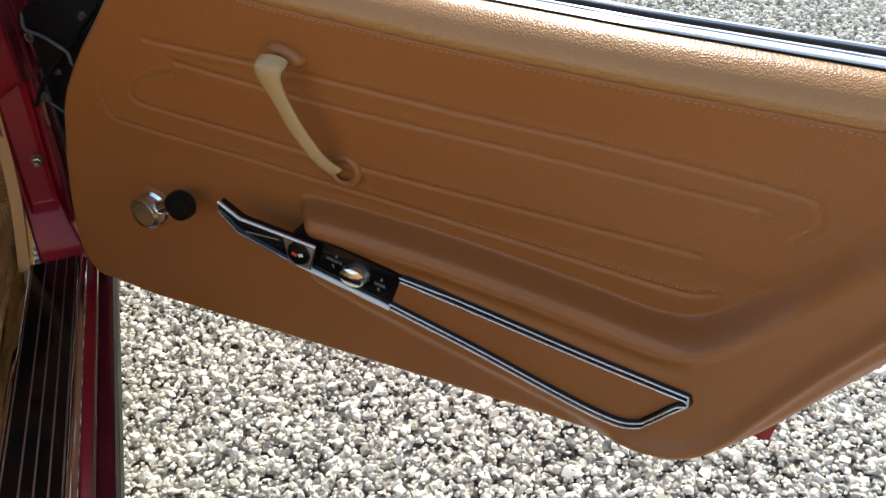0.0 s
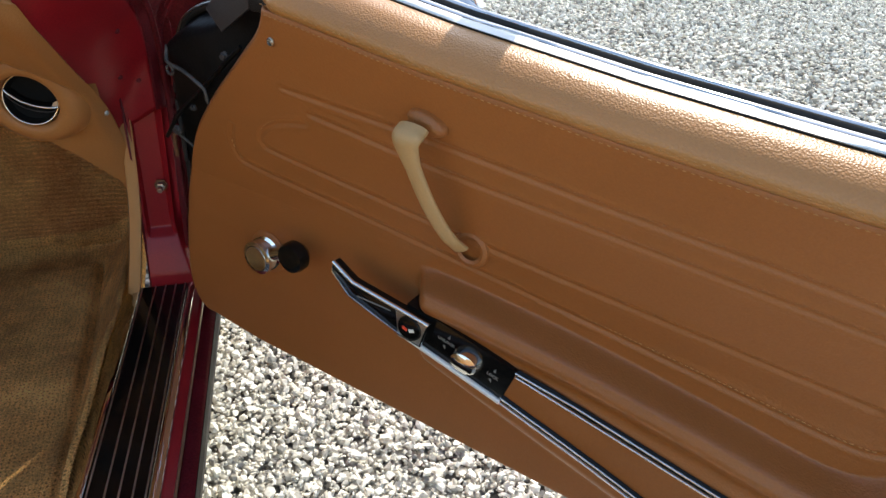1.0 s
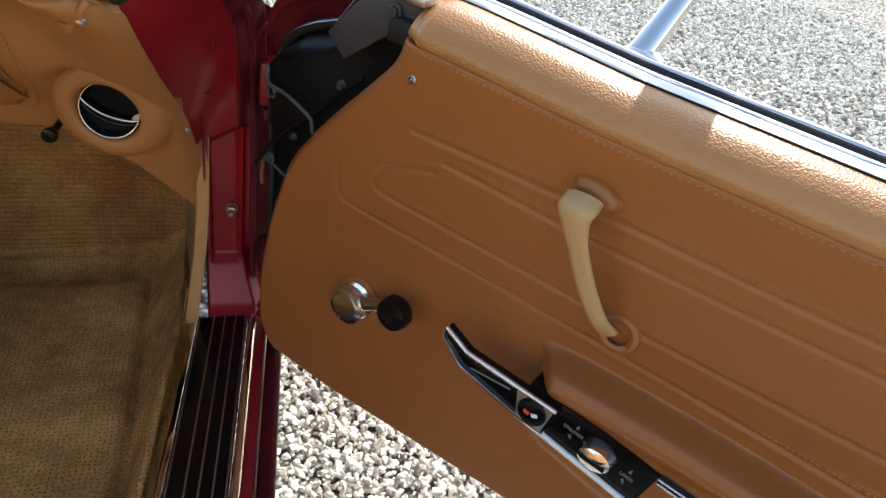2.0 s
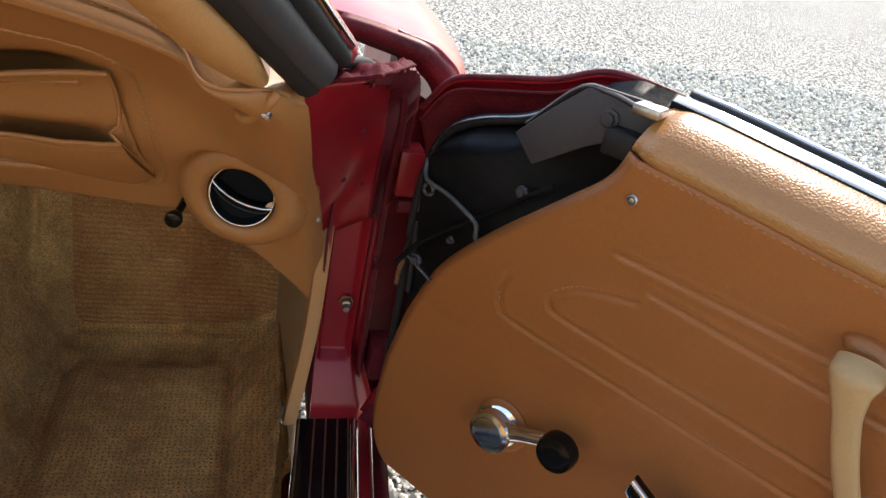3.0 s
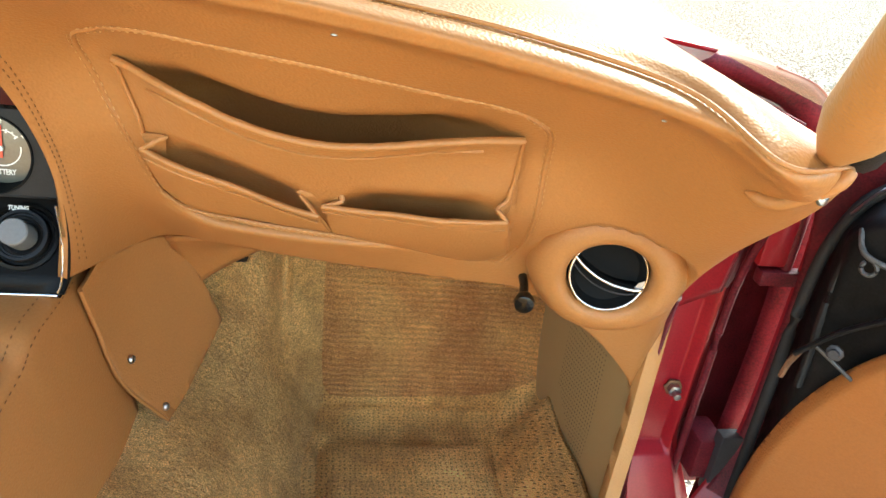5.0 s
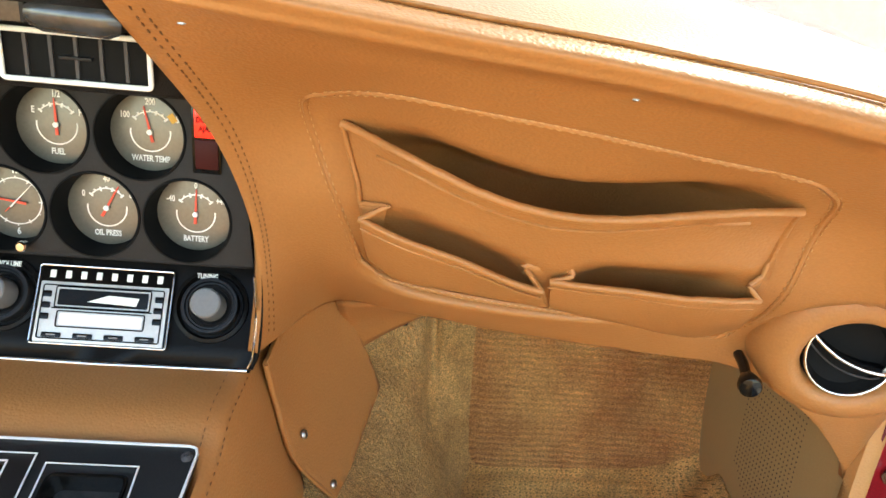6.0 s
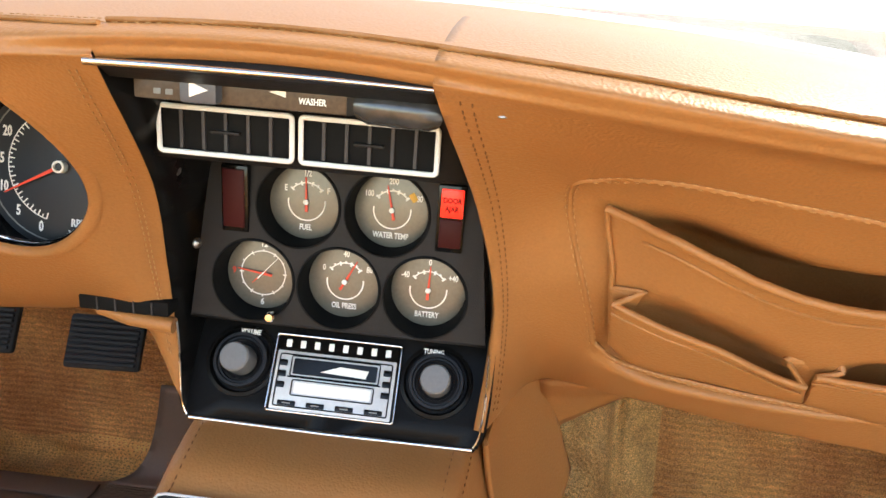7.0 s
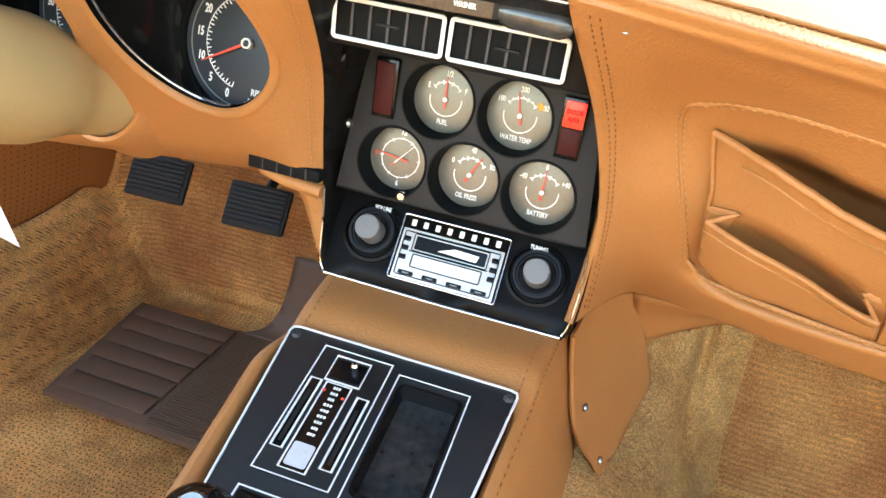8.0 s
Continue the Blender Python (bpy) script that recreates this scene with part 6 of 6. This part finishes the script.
ap = thing("windscreen_pillar", "windscreen pillar with tan inner pad, dark seal and chrome trim", "windscreen pillar", kind="structure")
AD = Vector((-.415, -.745, .522)).normalized()


def along_pillar(base, t0, t1, n=14):
    return [Vector(base) + AD * (t0 + (t1 - t0) * k / (n - 1)) for k in range(n)]


part("inner_pad", tube(along_pillar((.600, -.300, .884), -.014, .70, 24), [.009, .016] + [.020] * 22, 18, squash=(1, .8)), M_PILLARPAD, ap, "padded tan vinyl pillar cover")
part("dark_gap", tube(along_pillar((.632, -.284, .886), -.03, .70), .012, 10), M_RUBBER, ap, "black rubber seal")
part("weatherstrip", tube(along_pillar((.646, -.270, .888), -.01, .70), .017, 14), M_GREYPLATE, ap, "grey blue weatherstrip tube")
part("outer_seal", tube(along_pillar((.664, -.262, .898), -.01, .70), .010, 10), M_RUBBER, ap, "black outer seal")
part("chrome_trim", tube(along_pillar((.672, -.262, .906), -.005, .70), .0045, 8), M_CHROME, ap, "chrome windscreen trim")
part("pillar_skin", tube(along_pillar((.668, -.240, .894), .0, .70), .016, 12), M_RED, ap, "red painted pillar")

screen = thing("windscreen", "curved tinted windscreen over the dash", "windscreen", kind="structure")
WB = [(-.625, -.262, .890), (-.560, .27, .928), (-.36, .43, .952), (0, .475, .964), (.36, .43, .952), (.560, .27, .928), (.625, -.262, .890)]
WT = [(-.34, -.775, 1.245), (-.26, -.70, 1.27), (-.15, -.64, 1.29), (0, -.62, 1.295), (.15, -.64, 1.29), (.26, -.70, 1.27), (.34, -.775, 1.245)]
part("glass", sheet(loft([[a, tuple(np.array(a) * .5 + np.array(b) * .5 + np.array((0, .012, .02))), b] for a, b in zip(WB, WT)], 40, 20), 0), M_GLASS, screen, "tinted curved glass")

# ---- driver's side ----
drv = thing("driver_dashboard", "tan driver's dash fascia with two deep round instruments", "dashboard")
DG = []
for col in DASH[:6]:
    DG.append([(-x, y, z) for x, y, z in col])
DG[1] = [(-.17, .17, .95), (-.17, -.02, .95), (-.17, -.175, .937), (-.17, -.21, .922), (-.17, -.19, .905), (-.172, -.14, .84), (-.172, -.10, .78), (-.17, -.055, .725), (-.172, -.02, .698)]
DG[2] = [(-.25, .14, .945), (-.25, -.03, .945), (-.25, -.18, .93), (-.25, -.215, .915), (-.25, -.195, .898), (-.25, -.15, .84), (-.25, -.105, .78), (-.25, -.06, .725), (-.245, -.02, .695)]
DG[3] = [(-.34, .09, .94), (-.34, -.05, .938), (-.34, -.185, .922), (-.34, -.222, .908), (-.34, -.2, .891), (-.34, -.155, .83), (-.34, -.115, .77), (-.34, -.07, .71), (-.34, -.02, .685)]
DG[4] = [(-.45, .0, .93), (-.45, -.1, .928), (-.45, -.2, .91), (-.45, -.235, .895), (-.45, -.208, .879), (-.45, -.17, .82), (-.45, -.125, .76), (-.45, -.08, .70), (-.45, -.02, .672)]
DG[5] = [(-.64, -.1, .915), (-.64, -.16, .912), (-.64, -.235, .893), (-.64, -.26, .878), (-.64, -.222, .865), (-.64, -.178, .81), (-.64, -.13, .735), (-.64, -.085, .68), (-.64, -.01, .65)]
DP = loft(DG, 110, 110)
DIALS = [((-.207, -.158, .852), (-.196, -.062, .829)), ((-.362, -.158, .848), (-.352, -.062, .826))]
RX, RZ = .067, .075


def driver_fascia():
    bm = sheet(DP, 0, flip=False)
    kill = []
    for f in bm.faces:
        c = f.calc_center_median()
        if c.y < -.06 and any(math.hypot((c.x - o[0]) / RX, (c.z - o[2]) / RZ) < 1 for o, h in DIALS):
            kill.append(f)
    bmesh.ops.delete(bm, geom=kill, context="FACES")
    for v in bm.verts:
        if v.is_boundary and v.co.y < -.06:
            for o, h in DIALS:
                d = math.hypot((v.co.x - o[0]) / RX, (v.co.z - o[2]) / RZ)
                if d < 1.12:
                    v.co.x, v.co.z = o[0] + (v.co.x - o[0]) / d, o[2] + (v.co.z - o[2]) / d
    tree = BVHTree.FromBMesh(sheet(DP, 0))
    part("fascia", bm, M_VINYL, drv, "tan vinyl driver's fascia")
    for o, h in DIALS:
        dm = facing(h, (0, -.97, .2))
        loops = [[], [], [], [], []]
        for k in range(64):
            a = 2 * math.pi * k / 64
            x, z = o[0] + RX * math.cos(a), o[2] + RZ * math.sin(a)
            hit = tree.ray_cast(Vector((x, -.6, z)), Vector((0, 1, 0)))[0]
            p = hit if hit else Vector((x, -.12, z))
            q = dm @ Vector((.060 * math.cos(a), .060 * math.sin(a), 0))
            c = Vector((o[0], p.y, o[2]))
            loops[0].append(p + (p - c) * .10 + Vector((0, .004, 0)))
            loops[1].append(p + (p - c) * .02 + Vector((0, -.0035, 0)))
            loops[2].append(p - (p - c) * .03 + Vector((0, .003, 0)))
            loops[3].append(p - (p - c) * .04 + Vector((0, .010, 0)))
            loops[4].append(q)
        close = [[*map(tuple, l), tuple(l[0])] for l in loops]
        part("dial_lip", sheet(np.array(close[:3]), 0, flip=True), M_VINYL, drv, "soft tan lip round the instrument")
        g = part("instrument", sheet(np.array(close[2:]), 0, flip=True), M_GLOSS, drv, "deep black instrument well")
        part("bright_rim", tube(loops[3], .0014, 6, closed=True), M_CHROME, g, "thin bright rim")
        part("dial", lathe([(.062, -.001), (.062, 0), (0, 0)], 48, dm), M_DIALDARK, g, "black dial")
        arc(.055, 0, 360, .0006, dm, g, M_PRINTDIM)
        ticks(.0355, .0400, 255, 15, 49, .0005, dm, g, M_PRINT)
        arc(.0402, 15, 255, .0004, dm, g, M_PRINT)
        tach = o is DIALS[0][0]
        for k in range(8):
            a = 252 - k * 25
            words(str((5 if tach else 10) * k), .0105, dm @ Matrix.Translation((.0470 * math.cos(radians(a)), .0470 * math.sin(radians(a)), .0004)), M_PRINT, g, squeeze=.66)
        if tach:
            words("RPM", .0078, dm @ Matrix.Translation((.014, -.040, .0004)), M_PRINT, g, squeeze=.8)
            words("X 100", .0078, dm @ Matrix.Translation((.014, -.0485, .0004)), M_PRINT, g, squeeze=.8)
        needle(208 if tach else 240, .002, .046, .0013, dm, g, M_NEEDLE, .004)
        part("needle_hub", lathe([(.0045, .0), (.0045, .0055), (.0032, .0058), (.0028, .0040)], 20, dm), M_PRINT, g)
        part("hub_cap", lathe([(.0029, .0042), (0, .0044)], 16, dm), M_DIALDARK, g)


driver_fascia()
for i in (3, 4):
    part("stitching", stitches([Vector(DP[i, b]) + Vector((0, -.001, 0)) for b in range(50, 106)], .0052, .0006), M_THREAD, drv, "stitching beside the gauge cluster")
part("seam_fold", tube([Vector(DP[a, 28]) + Vector((0, -.003, .0006)) for a in range(0, 100)], .0016, 6), M_VINYL, drv, "folded seam along the dash top")
for j in (27, 28):
    part("stitching", stitches([Vector(DP[a, j]) + Vector((0, 0, .0012)) for a in range(0, 100)], .0042, .0004), M_THREAD, drv, "row of stitching along the dash lip")
lowv = part("lower_vent", box(-.196, -.124, -.0585, -.025, .7165, .7290, .002), M_VOID, drv, "small black vent below the fascia")
for k in range(4):
    part("vent_bar", box(-.181 + k * .0145, -.1798 + k * .0145, -.0595, -.056, .7175, .7280), M_GREYPLATE, lowv)
part("vent_lip", tube([(-.188, -.040, .7110), (-.160, -.050, .7095), (-.124, -.050, .7065)], .0065, 10), M_VINYL, drv, "tan roll below the vent")
# centre bridge of the dash top behind the cluster
mid = thing("dash_centre_pad", "tan stitched dash pad over the gauge cluster", "dash pad")
LIP = 46
MP = np.zeros((31, LIP + 2, 3))
for j in range(LIP):
    c, d = DASHP[0, j], DASHP[3, j]
    half = (d - c) / (d[0] - c[0]) * c[0] / 2
    for k, q in enumerate(np.linspace(-1, 1, 31)):
        MP[k, j] = (q * c[0], c[1] + half[1] * (q * q - 1), c[2] + half[2] * (q * q - 1))
MP[:, LIP] = MP[:, LIP - 1] + np.array((0, .0030, -.0040))
MP[:, LIP + 1] = MP[:, LIP - 1] + np.array((0, .0085, -.0055))
part("pad", sheet(MP, 0, flip=True), M_VINYL, mid, "tan grained vinyl pad")
part("seam_fold", tube([(Vector(MP[a, 29]) + Vector(MP[a, 30])) * .5 + Vector((0, -.004, .0008)) for a in range(0, 31)], .0016, 6), M_VINYL, mid, "folded seam along the dash top")
for j in (29, 31):
    part("stitching", stitches([Vector(MP[a, j]) + Vector((0, 0, .0010)) for a in range(0, 30)], .0040, .00036), M_THREAD, mid, "row of stitching")

col = thing("steering_column", "tan plastic steering column shroud", "steering column")
c0, c1 = Vector((-.328, -.083, .766)), Vector((-.340, -.42, .860))
cd = (c1 - c0).normalized()
cm = facing(c0, cd)
part("collar", lathe([(.062, -.05), (.054, -.02), (.050, .0), (.047, .006), (.043, .006)], 40, cm), M_VINYL, col, "tan vinyl collar round the column")
part("shroud", lathe([(.041, -.02), (.042, .040), (.0425, .058), (.0450, .062), (.0455, .070), (.0490, .080), (.0515, .096), (.0525, .16), (.0525, .24), (.047, .28), (0, .285)], 40, cm), M_COLUMN, col, "smooth olive tan column shroud")
screw(.005, facing(c0 + cd * .020 + Vector((.02, 0, -.036)), (.3, 0, -1)), col)


def pedal(name, label, c, w, h, tilt):
    m = Matrix.Translation(c) @ pose(0, 0, 0, tilt, 0, 4)
    p = thing(name, label, "pedal", m)
    part("pad", box(-w / 2, w / 2, -.010, .0, -h / 2, h / 2, .004), M_RUBBER, p, "ribbed black rubber pad")
    for k in range(9):
        z = -h / 2 + h * (k + 1) / 10
        part("rib", box(-w / 2 + .004, w / 2 - .004, -.0140, -.009, z - .0022, z + .0022, .0008, 1), M_RUBBER, p)
    part("arm", tube([(0, 0, .0), (0, .03, .05), (0, .05, .16)], .007, 8), M_BLACK, p, "steel pedal arm")


pedal("brake_pedal", "wide ribbed black rubber brake pedal", (-.468, .181, .562), .088, .062, -32)
pedal("accelerator_pedal", "ribbed black rubber accelerator pedal", (-.316, .180, .557), .088, .062, -32)

mat = thing("floor_mat", "ribbed dark brown rubber floor mat in the driver footwell", "floor mat", pose(0, 0, .272))
part("mat_base", plate([(-.557, .030), (-.225, .024), (-.225, .300), (-.395, .296), (-.415, .290), (-.592, .288)], .008, .001), M_MAT, mat, "brown rubber mat")
for k in range(6):
    y = .046 + k * .0400
    part("mat_bar", box(-.545 - .13 * (y - .03), -.405, y, y + .036, .0, .005, .0024, 2), M_MAT, mat)
for k in range(50):
    part("mat_rib", box(-.396, -.230, .034 + k * .0052, .0368 + k * .0052, .0, .0018), M_MAT, mat)
T = [[(x + (1 - j / 2) * s, y, z) for j, x in enumerate((-.385, -.31, -.225))] for y, z, s in ((.285, .004, -.010), (.305, .012, .018), (.322, .040, .034), (.334, .085, .042), (.345, .135, .046))]
part("mat_tongue", sheet(loft(T, 20, 10), .004, flip=True), M_MAT, mat, "ribbed tongue running up the toe board")

# ---- plain unseen surfaces that close the cabin behind the camera ----
# two added walls; height and pale tan chosen to bounce light inside
solid("wall_rear", box(-.72, .62, -1.60, -1.52, .2, .86, .01), M_PALE, "plain unseen tan wall behind the cabin, bounces light", "wall", kind="structure")
solid("wall_driver_side", box(-.76, -.70, -1.6, .44, .15, .72, .01), M_PALE, "plain unseen tan wall on the driver's side, bounces light", "wall", kind="structure")
solid("floor", box(-.72, .66, -1.6, .43, .16, .225, .005), M_CARPET, "car floor under the carpets", "floor", kind="structure")
solid("firewall", box(-.74, .69, .43, .455, .16, .90, .005), M_BLACK, "black firewall behind the dash", "wall", kind="structure")
# added out of view; stops sun reaching the footwell from ahead of the dash
solid("hood", box(-.70, .66, .0, 1.75, .855, .872, .005), M_RED, "unseen red hood reaching under the dash, keeps the sun out", "hood", kind="structure")
tag = thing("paper_tag", "white paper tag hanging below the steering column", "paper tag", Matrix.Translation((-.502, -.04, .60)))
part("card", plate([(-.03, .05), (.012, -.055), (-.03, -.03)], .0006, 0, facing((0, 0, 0), (.5, -.8, .3))), M_WHITEPL, tag, "bent white card", smooth=False)

for ob in list(scene.objects):
    if ob.name.startswith("stitching"):
        ob["kind"] = "stuff"
